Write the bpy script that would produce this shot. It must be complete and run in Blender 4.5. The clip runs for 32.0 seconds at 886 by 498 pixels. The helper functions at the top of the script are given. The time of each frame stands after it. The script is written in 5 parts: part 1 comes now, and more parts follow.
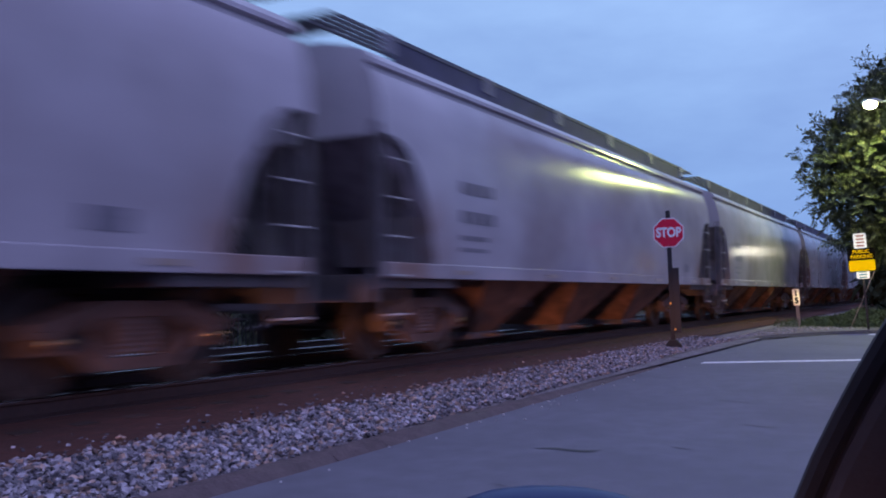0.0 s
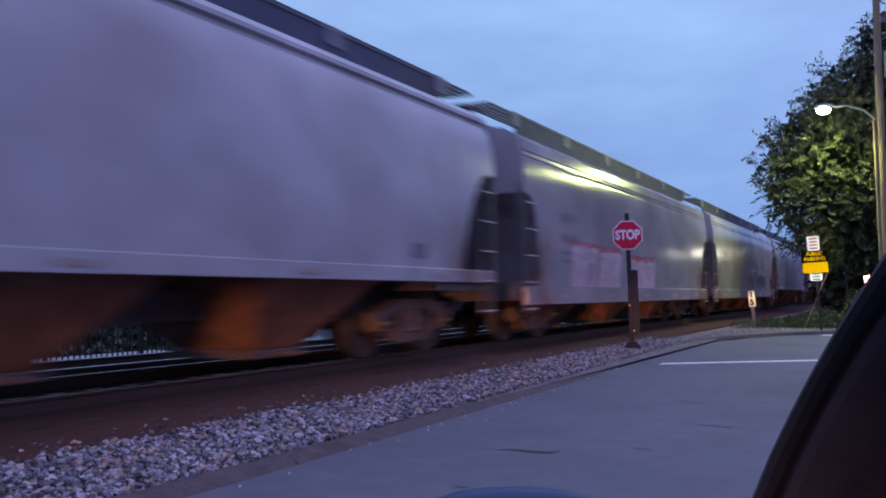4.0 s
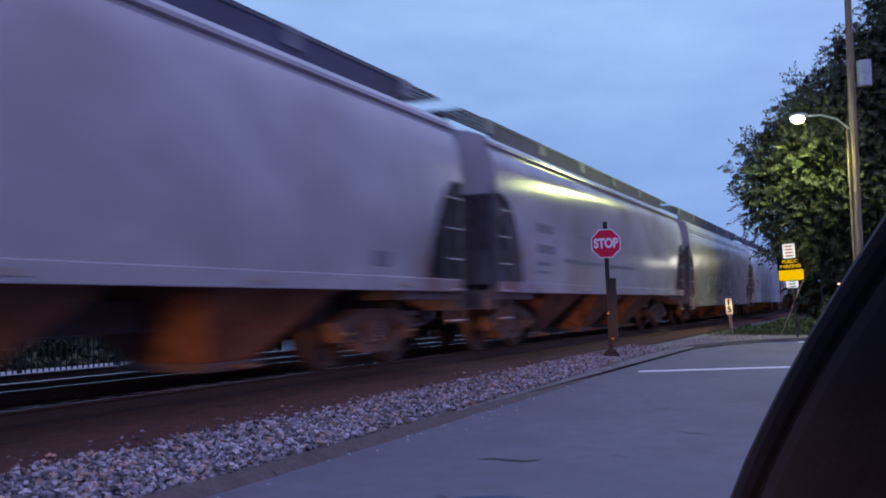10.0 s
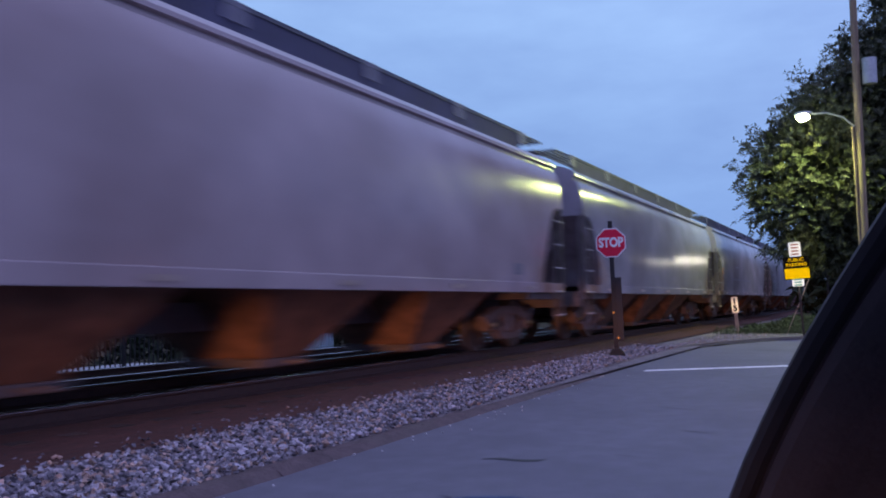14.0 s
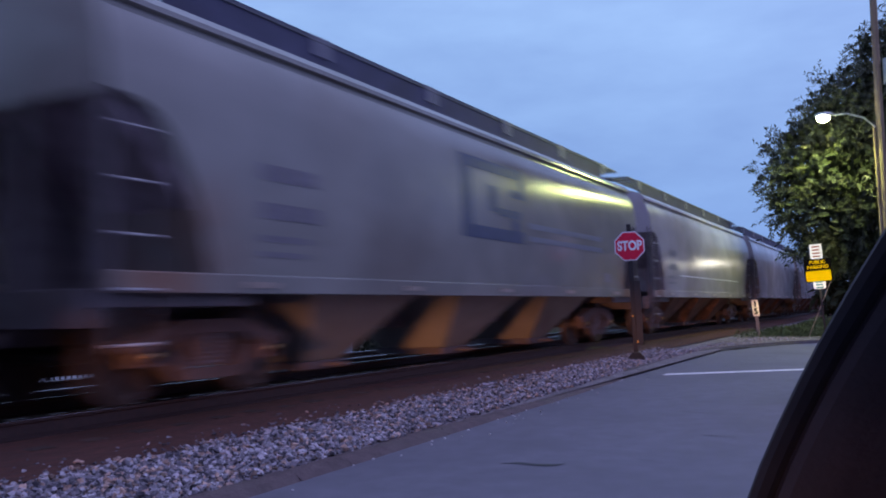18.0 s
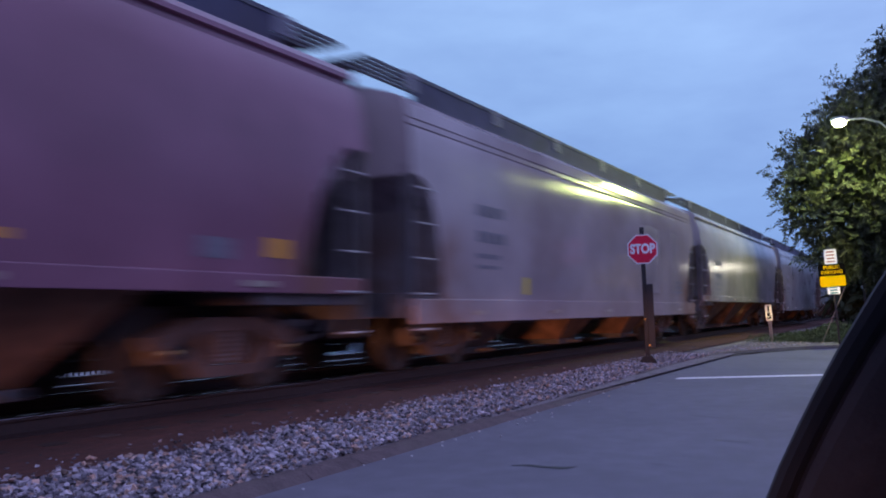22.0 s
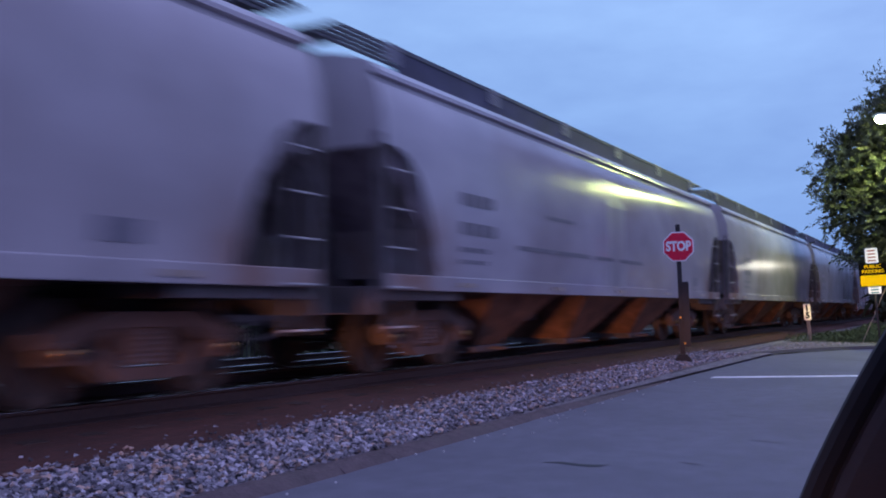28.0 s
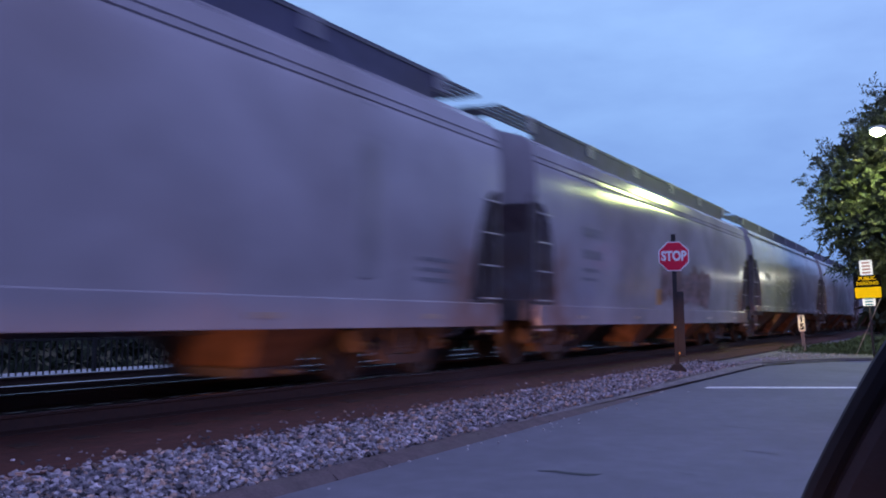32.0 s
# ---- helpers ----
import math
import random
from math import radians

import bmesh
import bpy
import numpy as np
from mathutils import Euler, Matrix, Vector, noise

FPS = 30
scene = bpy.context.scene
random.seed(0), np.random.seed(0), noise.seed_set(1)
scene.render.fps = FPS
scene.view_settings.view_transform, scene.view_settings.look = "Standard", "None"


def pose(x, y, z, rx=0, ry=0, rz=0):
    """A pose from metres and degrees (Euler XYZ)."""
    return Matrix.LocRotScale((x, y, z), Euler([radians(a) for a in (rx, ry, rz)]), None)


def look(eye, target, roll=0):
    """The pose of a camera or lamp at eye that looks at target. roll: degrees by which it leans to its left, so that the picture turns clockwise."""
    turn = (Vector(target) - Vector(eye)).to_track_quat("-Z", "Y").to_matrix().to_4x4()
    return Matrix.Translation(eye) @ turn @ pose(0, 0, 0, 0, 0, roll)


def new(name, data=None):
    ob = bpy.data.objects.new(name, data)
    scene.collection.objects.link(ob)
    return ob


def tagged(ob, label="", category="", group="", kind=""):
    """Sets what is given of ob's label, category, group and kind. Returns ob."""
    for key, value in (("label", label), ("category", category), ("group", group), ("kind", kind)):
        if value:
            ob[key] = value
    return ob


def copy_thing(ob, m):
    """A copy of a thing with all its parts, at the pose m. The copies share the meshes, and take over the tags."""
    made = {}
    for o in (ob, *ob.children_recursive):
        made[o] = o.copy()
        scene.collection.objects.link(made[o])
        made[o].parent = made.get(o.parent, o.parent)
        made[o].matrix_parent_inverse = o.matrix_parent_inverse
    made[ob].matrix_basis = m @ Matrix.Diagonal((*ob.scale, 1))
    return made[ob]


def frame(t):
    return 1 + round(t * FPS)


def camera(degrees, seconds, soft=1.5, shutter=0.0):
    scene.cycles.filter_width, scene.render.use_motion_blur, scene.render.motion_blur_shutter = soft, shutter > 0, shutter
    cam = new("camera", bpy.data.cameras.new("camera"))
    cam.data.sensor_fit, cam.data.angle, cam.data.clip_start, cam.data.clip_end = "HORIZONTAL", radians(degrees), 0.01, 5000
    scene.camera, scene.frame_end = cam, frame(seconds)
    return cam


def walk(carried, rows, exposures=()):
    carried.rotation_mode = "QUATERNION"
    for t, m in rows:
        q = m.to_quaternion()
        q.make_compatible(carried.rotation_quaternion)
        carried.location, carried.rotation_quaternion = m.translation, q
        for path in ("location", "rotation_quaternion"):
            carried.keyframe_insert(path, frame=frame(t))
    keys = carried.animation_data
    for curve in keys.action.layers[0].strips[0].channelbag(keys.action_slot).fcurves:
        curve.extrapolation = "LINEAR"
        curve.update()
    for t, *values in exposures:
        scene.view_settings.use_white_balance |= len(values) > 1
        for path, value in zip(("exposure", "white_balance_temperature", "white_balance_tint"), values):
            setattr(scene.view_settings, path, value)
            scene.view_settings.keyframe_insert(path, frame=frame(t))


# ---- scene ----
# ---- camera ----
# X runs along the railway in the train's direction, Y across it, Z up; the road is z = 0
EYE = Vector((0.0, 0.0, 1.25))
cam = camera(53.67, 32.0, soft=1.9, shutter=0.9)


def view(az, el, roll, dx=0.0, dy=0.0, dz=0.0):
    """A hand-held view: bearing and rise in degrees, lean, and a small shift of the hand."""
    eye = EYE + Vector((dx, dy, dz))
    a, e = radians(az), radians(el)
    return look(eye, eye + Vector((math.cos(a) * math.cos(e), math.sin(a) * math.cos(e), math.sin(e))), roll)


walk(cam, [
    (0.0, view(30.053, 2.958, -0.387, 0.0000, -0.0000, 0.0000)),
    (0.5, view(29.604, 2.928, -0.477, 0.0000, 0.0000, 0.0000)),
    (1.0, view(29.244, 2.945, -0.499, 0.0000, -0.0000, 0.0000)),
    (1.5, view(28.842, 2.969, -0.443, -0.0007, 0.0014, 0.0000)),
    (2.0, view(28.613, 2.993, -0.410, -0.0013, 0.0027, 0.0000)),
    (2.5, view(28.361, 3.026, -0.482, -0.0019, 0.0040, 0.0000)),
    (3.0, view(28.048, 3.049, -0.431, -0.0026, 0.0052, 0.0000)),
    (3.5, view(27.756, 3.056, -0.408, -0.0021, 0.0043, 0.0000)),
    (5.5, view(26.750, 3.168, -0.519, -0.0004, 0.0009, 0.0000)),
    (6.0, view(26.481, 3.222, -0.486, 0.0000, -0.0000, 0.0000)),
    (6.5, view(26.301, 3.305, -0.621, 0.0000, 0.0000, 0.0000)),
    (7.0, view(26.159, 3.373, -0.636, 0.0000, 0.0000, 0.0000)),
    (7.5, view(26.054, 3.436, -0.773, 0.0000, 0.0000, 0.0000)),
    (8.0, view(26.052, 3.493, -0.801, 0.0000, 0.0000, 0.0000)),
    (8.5, view(26.101, 3.550, -0.743, 0.0000, 0.0000, 0.0000)),
    (9.0, view(26.100, 3.600, -0.800, 0.0000, 0.0000, 0.0000)),
    (9.5, view(26.061, 3.607, -0.761, 0.0000, 0.0000, 0.0000)),
    (10.0, view(26.138, 3.647, -0.760, 0.0000, -0.0000, 0.0000)),
    (10.5, view(26.197, 3.630, -0.707, 0.0004, -0.0009, 0.0000)),
    (11.0, view(26.296, 3.627, -0.789, 0.0009, -0.0018, 0.0000)),
    (11.5, view(26.320, 3.620, -0.778, 0.0013, -0.0027, 0.0000)),
    (12.0, view(26.346, 3.617, -0.845, 0.0018, -0.0036, 0.0000)),
    (12.5, view(26.380, 3.646, -0.938, 0.0022, -0.0045, 0.0000)),
    (13.0, view(26.381, 3.652, -0.909, 0.0026, -0.0054, 0.0000)),
    (13.5, view(26.379, 3.695, -0.988, 0.0031, -0.0063, 0.0000)),
    (14.0, view(26.478, 3.657, -1.027, 0.0035, -0.0072, 0.0000)),
    (14.5, view(26.660, 3.710, -1.040, 0.0040, -0.0081, 0.0000)),
    (16.5, view(27.440, 3.773, -1.077, 0.0062, -0.0127, 0.0000)),
    (17.0, view(27.516, 3.821, -1.180, 0.0068, -0.0140, 0.0000)),
    (17.5, view(27.584, 3.895, -1.199, 0.0064, -0.0130, 0.0000)),
    (18.0, view(27.669, 3.963, -1.282, 0.0059, -0.0121, 0.0000)),
    (18.5, view(27.657, 4.021, -1.392, 0.0045, -0.0091, 0.0000)),
    (19.0, view(27.573, 4.123, -1.491, 0.0030, -0.0061, 0.0000)),
    (19.5, view(27.539, 4.176, -1.463, 0.0015, -0.0030, 0.0000)),
    (20.0, view(27.734, 4.099, -1.324, 0.0000, -0.0000, 0.0000)),
    (20.5, view(27.951, 4.041, -0.840, 0.0013, -0.0027, 0.0000)),
    (21.0, view(28.046, 4.042, -0.710, 0.0026, -0.0054, 0.0000)),
    (21.5, view(28.242, 4.037, -0.652, 0.0031, -0.0063, 0.0000)),
    (22.0, view(28.459, 4.043, -0.609, 0.0035, -0.0072, 0.0000)),
    (22.5, view(28.501, 4.004, -0.460, 0.0040, -0.0081, 0.0000)),
    (23.0, view(28.395, 3.982, -0.499, 0.0044, -0.0090, 0.0000)),
    (23.5, view(28.395, 3.982, -0.499, 0.0048, -0.0099, 0.0000)),
    (24.0, view(28.432, 4.033, -0.571, 0.0053, -0.0108, 0.0000)),
    (24.5, view(28.550, 4.046, -0.476, 0.0059, -0.0121, 0.0000)),
    (25.0, view(28.829, 4.058, -0.456, 0.0065, -0.0133, 0.0000)),
    (25.5, view(29.224, 4.068, -0.395, 0.0063, -0.0129, 0.0000)),
    (27.5, view(30.515, 3.792, 0.067, 0.0055, -0.0112, 0.0000)),
    (28.0, view(30.688, 3.781, -0.038, 0.0053, -0.0108, 0.0000)),
    (28.5, view(30.652, 3.801, -0.063, 0.0049, -0.0101, 0.0000)),
    (29.0, view(30.799, 3.827, 0.140, 0.0046, -0.0095, 0.0000)),
    (29.5, view(30.844, 3.918, 0.133, 0.0044, -0.0091, 0.0000)),
    (30.0, view(30.543, 4.013, 0.343, 0.0042, -0.0087, 0.0000)),
    (30.5, view(30.432, 4.113, 0.359, 0.0041, -0.0083, 0.0000)),
    (31.0, view(30.207, 4.097, 0.452, 0.0039, -0.0079, 0.0000)),
    (31.5, view(30.263, 4.183, 0.510, 0.0037, -0.0076, 0.0000)),
    (32.0, view(30.397, 4.244, 0.615, 0.0035, -0.0072, 0.0000)),
], exposures=[(0.0, 0.59, 6500, 10), (25.5, 0.59, 6500, 10), (28.0, 0.59, 6280, 10), (30.0, 0.59, 6240, 10), (31.0, 0.59, 6000, 10), (32.0, 0.59, 6110, 10)])

# ---- world and light ----
world = bpy.data.worlds.new("dusk")
scene.world = world
world.use_nodes = True
wt = world.node_tree
wt.nodes.clear()


def wnode(kind, **k):
    n = wt.nodes.new(kind)
    for key, v in k.items():
        n.inputs[key].default_value = v
    return n


w_out = wnode("ShaderNodeOutputWorld")
w_bg = wnode("ShaderNodeBackground", Strength=1.0)
w_co = wnode("ShaderNodeTexCoord")
w_sep = wnode("ShaderNodeSeparateXYZ")
w_ramp = wnode("ShaderNodeValToRGB")
w_map = wnode("ShaderNodeMapping", Scale=(1.6, 1.6, 5.0))
w_noise = wnode("ShaderNodeTexNoise", Scale=2.2, Detail=5.0, Roughness=0.55)
w_cr = wnode("ShaderNodeValToRGB")
w_mix = wnode("ShaderNodeMix")
w_mix.data_type = "RGBA"
w_mix.blend_type = "MULTIPLY"
w_mix.inputs[0].default_value = 1.0
el = w_ramp.color_ramp.elements
el[0].position, el[0].color = 0.0, (0.12, 0.20, 0.42, 1)
el[1].position, el[1].color = 1.0, (0.36, 0.47, 0.84, 1)
e2 = el.new(0.10)
e2.color = (0.155, 0.262, 0.52, 1)
e3 = el.new(0.32)
e3.color = (0.222, 0.352, 0.625, 1)
cl = w_cr.color_ramp.elements
cl[0].position, cl[0].color = 0.35, (0.86, 0.86, 0.90, 1)
cl[1].position, cl[1].color = 0.7, (1.12, 1.10, 1.06, 1)
wt.links.new(w_co.outputs["Generated"], w_sep.inputs[0])
wt.links.new(w_sep.outputs["Z"], w_ramp.inputs[0])
wt.links.new(w_co.outputs["Generated"], w_map.inputs[0])
wt.links.new(w_map.outputs[0], w_noise.inputs["Vector"])
wt.links.new(w_noise.outputs[0], w_cr.inputs[0])
wt.links.new(w_ramp.outputs[0], w_mix.inputs[6])
wt.links.new(w_cr.outputs[0], w_mix.inputs[7])
# the afterglow: the sky behind the road is pinker than the sky over the railway
w_dot = wnode("ShaderNodeVectorMath")
w_dot.operation = "DOT_PRODUCT"
w_dot.inputs[1].default_value = (-0.5, -0.86, 0.15)
w_glow = wnode("ShaderNodeValToRGB")
w_glow.color_ramp.interpolation = "EASE"
gl_ = w_glow.color_ramp.elements
gl_[0].position, gl_[0].color = 0.12, (1.0, 1.0, 1.0, 1)
gl_[1].position, gl_[1].color = 0.85, (1.33, 1.0, 1.24, 1)
w_half = wnode("ShaderNodeMapRange")
w_half.inputs[1].default_value, w_half.inputs[2].default_value = -1.0, 1.0
w_tint = wnode("ShaderNodeMix")
w_tint.data_type, w_tint.blend_type = "RGBA", "MULTIPLY"
w_tint.inputs[0].default_value = 1.0
wt.links.new(w_co.outputs["Generated"], w_dot.inputs[0])
wt.links.new(w_dot.outputs["Value"], w_half.inputs[0])
wt.links.new(w_half.outputs[0], w_glow.inputs[0])
wt.links.new(w_mix.outputs[2], w_tint.inputs[6])
wt.links.new(w_glow.outputs[0], w_tint.inputs[7])
wt.links.new(w_tint.outputs[2], w_bg.inputs[0])
wt.links.new(w_bg.outputs[0], w_out.inputs[0])


def lamp(name, kind, power, colour, m, **k):
    d = bpy.data.lights.new(name, kind)
    d.energy, d.color = power, colour
    for key, v in k.items():
        if key == "radius":
            d.shadow_soft_size = v
        elif key == "angle":
            d.spot_size = radians(v)
        elif key == "blend":
            d.spot_blend = v
    ob = new(name, d)
    ob.matrix_world = m
    return ob


LAMP = Vector((33.0, 2.15, 7.65))
lamp("street_light", "SPOT", 520, (0.87, 1.0, 0.28), look(LAMP - Vector((0, 0, 0.30)), LAMP - Vector((1.0, -1.2, 6))), radius=0.14, angle=177, blend=0.35)
POST_LAMP = Vector((47.04, 2.31, 3.41))
lamp("post_light", "POINT", 22, (1.0, 0.93, 0.75), Matrix.Translation(POST_LAMP), radius=0.12)
for yy in (0.85, -0.45):
    lamp("headlight_beam", "SPOT", 8800, (1.0, 0.40, 0.19), look((-15.85, yy, 0.68), (23.0, 6.4, 0.82)), radius=0.006, angle=22, blend=1.0)
# two added spots brighten the parking sign and marker plate, like retroreflection
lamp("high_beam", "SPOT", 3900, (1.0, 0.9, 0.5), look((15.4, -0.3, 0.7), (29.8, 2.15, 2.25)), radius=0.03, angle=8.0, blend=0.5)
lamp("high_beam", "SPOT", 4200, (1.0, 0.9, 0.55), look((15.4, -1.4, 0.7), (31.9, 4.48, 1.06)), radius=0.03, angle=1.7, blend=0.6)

# ---- materials ----
MATS = {}


def mat(name, colour, rough=0.6, metal=0.0, grain=0.15, scale=8.0, stain=0.0, stain_scale=0.8, stain_colour=(0.05, 0.04, 0.035), bump=0.0, bump_scale=40.0, stretch=(1, 1, 1), emit=None, power=0.0, vary=0.0, coat=0.0, island=0.0, spec=0.5):
    """A painted, rusty or earthen surface: base colour with grain, larger stains, relief, and a shade of its own for each piece."""
    if name in MATS:
        return MATS[name]
    m = bpy.data.materials.new(name)
    m.use_nodes = True
    nt = m.node_tree
    b = nt.nodes["Principled BSDF"]
    b.inputs["Roughness"].default_value, b.inputs["Metallic"].default_value = rough, metal
    b.inputs["Coat Weight"].default_value, b.inputs["Specular IOR Level"].default_value = coat, spec
    co = nt.nodes.new("ShaderNodeTexCoord")
    mp = nt.nodes.new("ShaderNodeMapping")
    mp.inputs["Scale"].default_value = stretch
    nt.links.new(co.outputs["Object"], mp.inputs[0])
    n1 = nt.nodes.new("ShaderNodeTexNoise")
    n1.inputs["Scale"].default_value, n1.inputs["Detail"].default_value = scale, 6.0
    nt.links.new(mp.outputs[0], n1.inputs["Vector"])
    r1 = nt.nodes.new("ShaderNodeMapRange")
    r1.inputs[1].default_value, r1.inputs[2].default_value = 0.3, 0.7
    r1.inputs[3].default_value, r1.inputs[4].default_value = 1 - grain, 1 + grain
    nt.links.new(n1.outputs[0], r1.inputs[0])
    mul = nt.nodes.new("ShaderNodeMix")
    mul.data_type, mul.blend_type = "RGBA", "MULTIPLY"
    mul.inputs[0].default_value = 1.0
    mul.inputs[6].default_value = (*colour, 1)
    nt.links.new(r1.outputs[0], mul.inputs[7])
    last = mul.outputs[2]
    if vary or island:
        oi = nt.nodes.new("ShaderNodeNewGeometry" if island else "ShaderNodeObjectInfo")
        vary = vary or island
        r3 = nt.nodes.new("ShaderNodeMapRange")
        r3.inputs[3].default_value, r3.inputs[4].default_value = 1 - vary, 1 + vary
        nt.links.new(oi.outputs["Random Per Island" if island else "Random"], r3.inputs[0])
        m3 = nt.nodes.new("ShaderNodeMix")
        m3.data_type, m3.blend_type = "RGBA", "MULTIPLY"
        m3.inputs[0].default_value = 1.0
        nt.links.new(last, m3.inputs[6])
        nt.links.new(r3.outputs[0], m3.inputs[7])
        last = m3.outputs[2]
    if stain:
        n2 = nt.nodes.new("ShaderNodeTexNoise")
        n2.inputs["Scale"].default_value, n2.inputs["Detail"].default_value = stain_scale, 7.0
        nt.links.new(mp.outputs[0], n2.inputs["Vector"])
        r2 = nt.nodes.new("ShaderNodeMapRange")
        r2.inputs[1].default_value, r2.inputs[2].default_value = 0.48, 0.72
        r2.inputs[3].default_value, r2.inputs[4].default_value = 0.0, stain
        nt.links.new(n2.outputs[0], r2.inputs[0])
        m2 = nt.nodes.new("ShaderNodeMix")
        m2.data_type = "RGBA"
        nt.links.new(r2.outputs[0], m2.inputs[0])
        nt.links.new(last, m2.inputs[6])
        m2.inputs[7].default_value = (*stain_colour, 1)
        last = m2.outputs[2]
    nt.links.new(last, b.inputs["Base Color"])
    rr = nt.nodes.new("ShaderNodeMapRange")
    rr.inputs[3].default_value, rr.inputs[4].default_value = max(0.02, rough - 0.08), min(1, rough + 0.1)
    nt.links.new(n1.outputs[0], rr.inputs[0])
    nt.links.new(rr.outputs[0], b.inputs["Roughness"])
    if bump:
        n4 = nt.nodes.new("ShaderNodeTexNoise")
        n4.inputs["Scale"].default_value, n4.inputs["Detail"].default_value = bump_scale, 4.0
        nt.links.new(mp.outputs[0], n4.inputs["Vector"])
        bp = nt.nodes.new("ShaderNodeBump")
        bp.inputs["Strength"].default_value, bp.inputs["Distance"].default_value = bump, 0.02
        nt.links.new(n4.outputs[0], bp.inputs["Height"])
        nt.links.new(bp.outputs[0], b.inputs["Normal"])
    if emit:
        b.inputs["Emission Color"].default_value, b.inputs["Emission Strength"].default_value = (*emit, 1), power
    MATS[name] = m
    return m


ASPHALT = mat("asphalt", (0.134, 0.132, 0.153), 0.8, grain=0.15, scale=4.0, stain=0.8, stain_scale=0.55, stain_colour=(0.098, 0.096, 0.112), bump=0.25, bump_scale=90)
KERB = mat("kerb_concrete", (0.105, 0.074, 0.074), 0.9, grain=0.3, scale=6, stain=0.6, stain_scale=1.5, stain_colour=(0.11, 0.09, 0.08), bump=0.6, bump_scale=30)
STONE = mat("ballast_stone", (0.335, 0.308, 0.325), 0.85, grain=0.3, scale=25, bump=0.3, island=0.55)
STONE_WARM = mat("ballast_stone_warm", (0.36, 0.25, 0.195), 0.85, grain=0.3, scale=25, bump=0.3, island=0.6)
STONE_DARK = mat("ballast_stone_dark", (0.12, 0.108, 0.12), 0.85, grain=0.3, scale=25, bump=0.3, island=0.6)
BED = mat("ballast_bed", (0.20, 0.175, 0.18), 0.95, grain=0.5, scale=30, stain=0.6, stain_scale=2, bump=0.9, bump_scale=35)
RUSTY_BED = mat("rust_brown_dirt", (0.082, 0.027, 0.018), 0.95, grain=0.35, scale=12, stain=0.6, stain_scale=2.5, stain_colour=(0.055, 0.02, 0.015), bump=0.8, bump_scale=30, stretch=(0.5, 1, 1))
SLEEPER = mat("sleeper_wood", (0.065, 0.036, 0.028), 0.9, grain=0.4, scale=6, bump=0.5, stretch=(3, 0.4, 1), vary=0.3)
RAIL = mat("rail_rust", (0.036, 0.019, 0.016), 0.7, grain=0.3, scale=20)
RAILTOP = mat("rail_head_steel", (0.32, 0.31, 0.32), 0.12, metal=1.0, grain=0.15, scale=9, stretch=(0.3, 4, 1))
GROUND = mat("ground_earth", (0.07, 0.065, 0.045), 0.95, spec=0.0, grain=0.4, scale=2, stain=0.7, stain_scale=0.3, stain_colour=(0.035, 0.05, 0.02), bump=0.6)
GRAVEL = mat("gravel_fine", (0.17, 0.155, 0.14), 0.95, grain=0.4, scale=40, stain=0.5, stain_scale=0.8, stain_colour=(0.13, 0.12, 0.10), bump=1.0, bump_scale=60)
LINE = mat("road_paint", (0.80, 0.79, 0.77), 0.7, grain=0.12, scale=12, stain=0.5, stain_scale=5, stain_colour=(0.3, 0.3, 0.3))


# ---- mesh helpers ----
def mesh(name, bm, material, smooth=False):
    me = bpy.data.meshes.new(name)
    bmesh.ops.recalc_face_normals(bm, faces=bm.faces)
    bm.to_mesh(me)
    bm.free()
    me.materials.append(material)
    if smooth:
        for p in me.polygons:
            p.use_smooth = True
        me.set_sharp_from_angle(angle=radians(28))
    return me


def part(name, bm, material, parent=None, label="", smooth=False, at=None):
    ob = new(name, bm if isinstance(bm, bpy.types.Mesh) else mesh(name, bm, material, smooth))
    if parent is not None:
        ob.parent = parent
    if at is not None:
        ob.matrix_basis = at
    if label:
        ob["label"] = label
    return ob


def empty(name, m):
    ob = new(name)
    ob.matrix_basis = m
    return ob


def box(bm, x0, x1, y0, y1, z0, z1, bev=0.0, m=None):
    vs = [bm.verts.new(Vector(c)) for c in ((x0, y0, z0), (x1, y0, z0), (x1, y1, z0), (x0, y1, z0), (x0, y0, z1), (x1, y0, z1), (x1, y1, z1), (x0, y1, z1))]
    if m is not None:
        for v in vs:
            v.co = m @ v.co
    fs = [bm.faces.new([vs[i] for i in f]) for f in ((3, 2, 1, 0), (4, 5, 6, 7), (0, 1, 5, 4), (1, 2, 6, 5), (2, 3, 7, 6), (3, 0, 4, 7))]
    if bev:
        es = list({e for f in fs for e in f.edges})
        bmesh.ops.bevel(bm, geom=es, offset=bev, segments=2, affect="EDGES", profile=0.6)
    return bm


def tube(bm, points, r, n=8, r2=None, cap=True):
    """A round bar along the points, from radius r to r2."""
    pts = [Vector(p) for p in points]
    r2 = r if r2 is None else r2
    rings = []
    for i, p in enumerate(pts):
        d = (pts[min(i + 1, len(pts) - 1)] - pts[max(i - 1, 0)]).normalized()
        a = d.orthogonal().normalized() if i == 0 else (rings[-1][1] - d * rings[-1][1].dot(d)).normalized()
        b = d.cross(a)
        rad = r + (r2 - r) * i / max(1, len(pts) - 1)
        rings.append(([bm.verts.new(p + (a * math.cos(2 * math.pi * k / n) + b * math.sin(2 * math.pi * k / n)) * rad) for k in range(n)], a))
    for (q, _), (s, _) in zip(rings, rings[1:]):
        for k in range(n):
            bm.faces.new((q[k], q[(k + 1) % n], s[(k + 1) % n], s[k]))
    if cap:
        bm.faces.new(rings[0][0][::-1])
        bm.faces.new(rings[-1][0])
    return bm


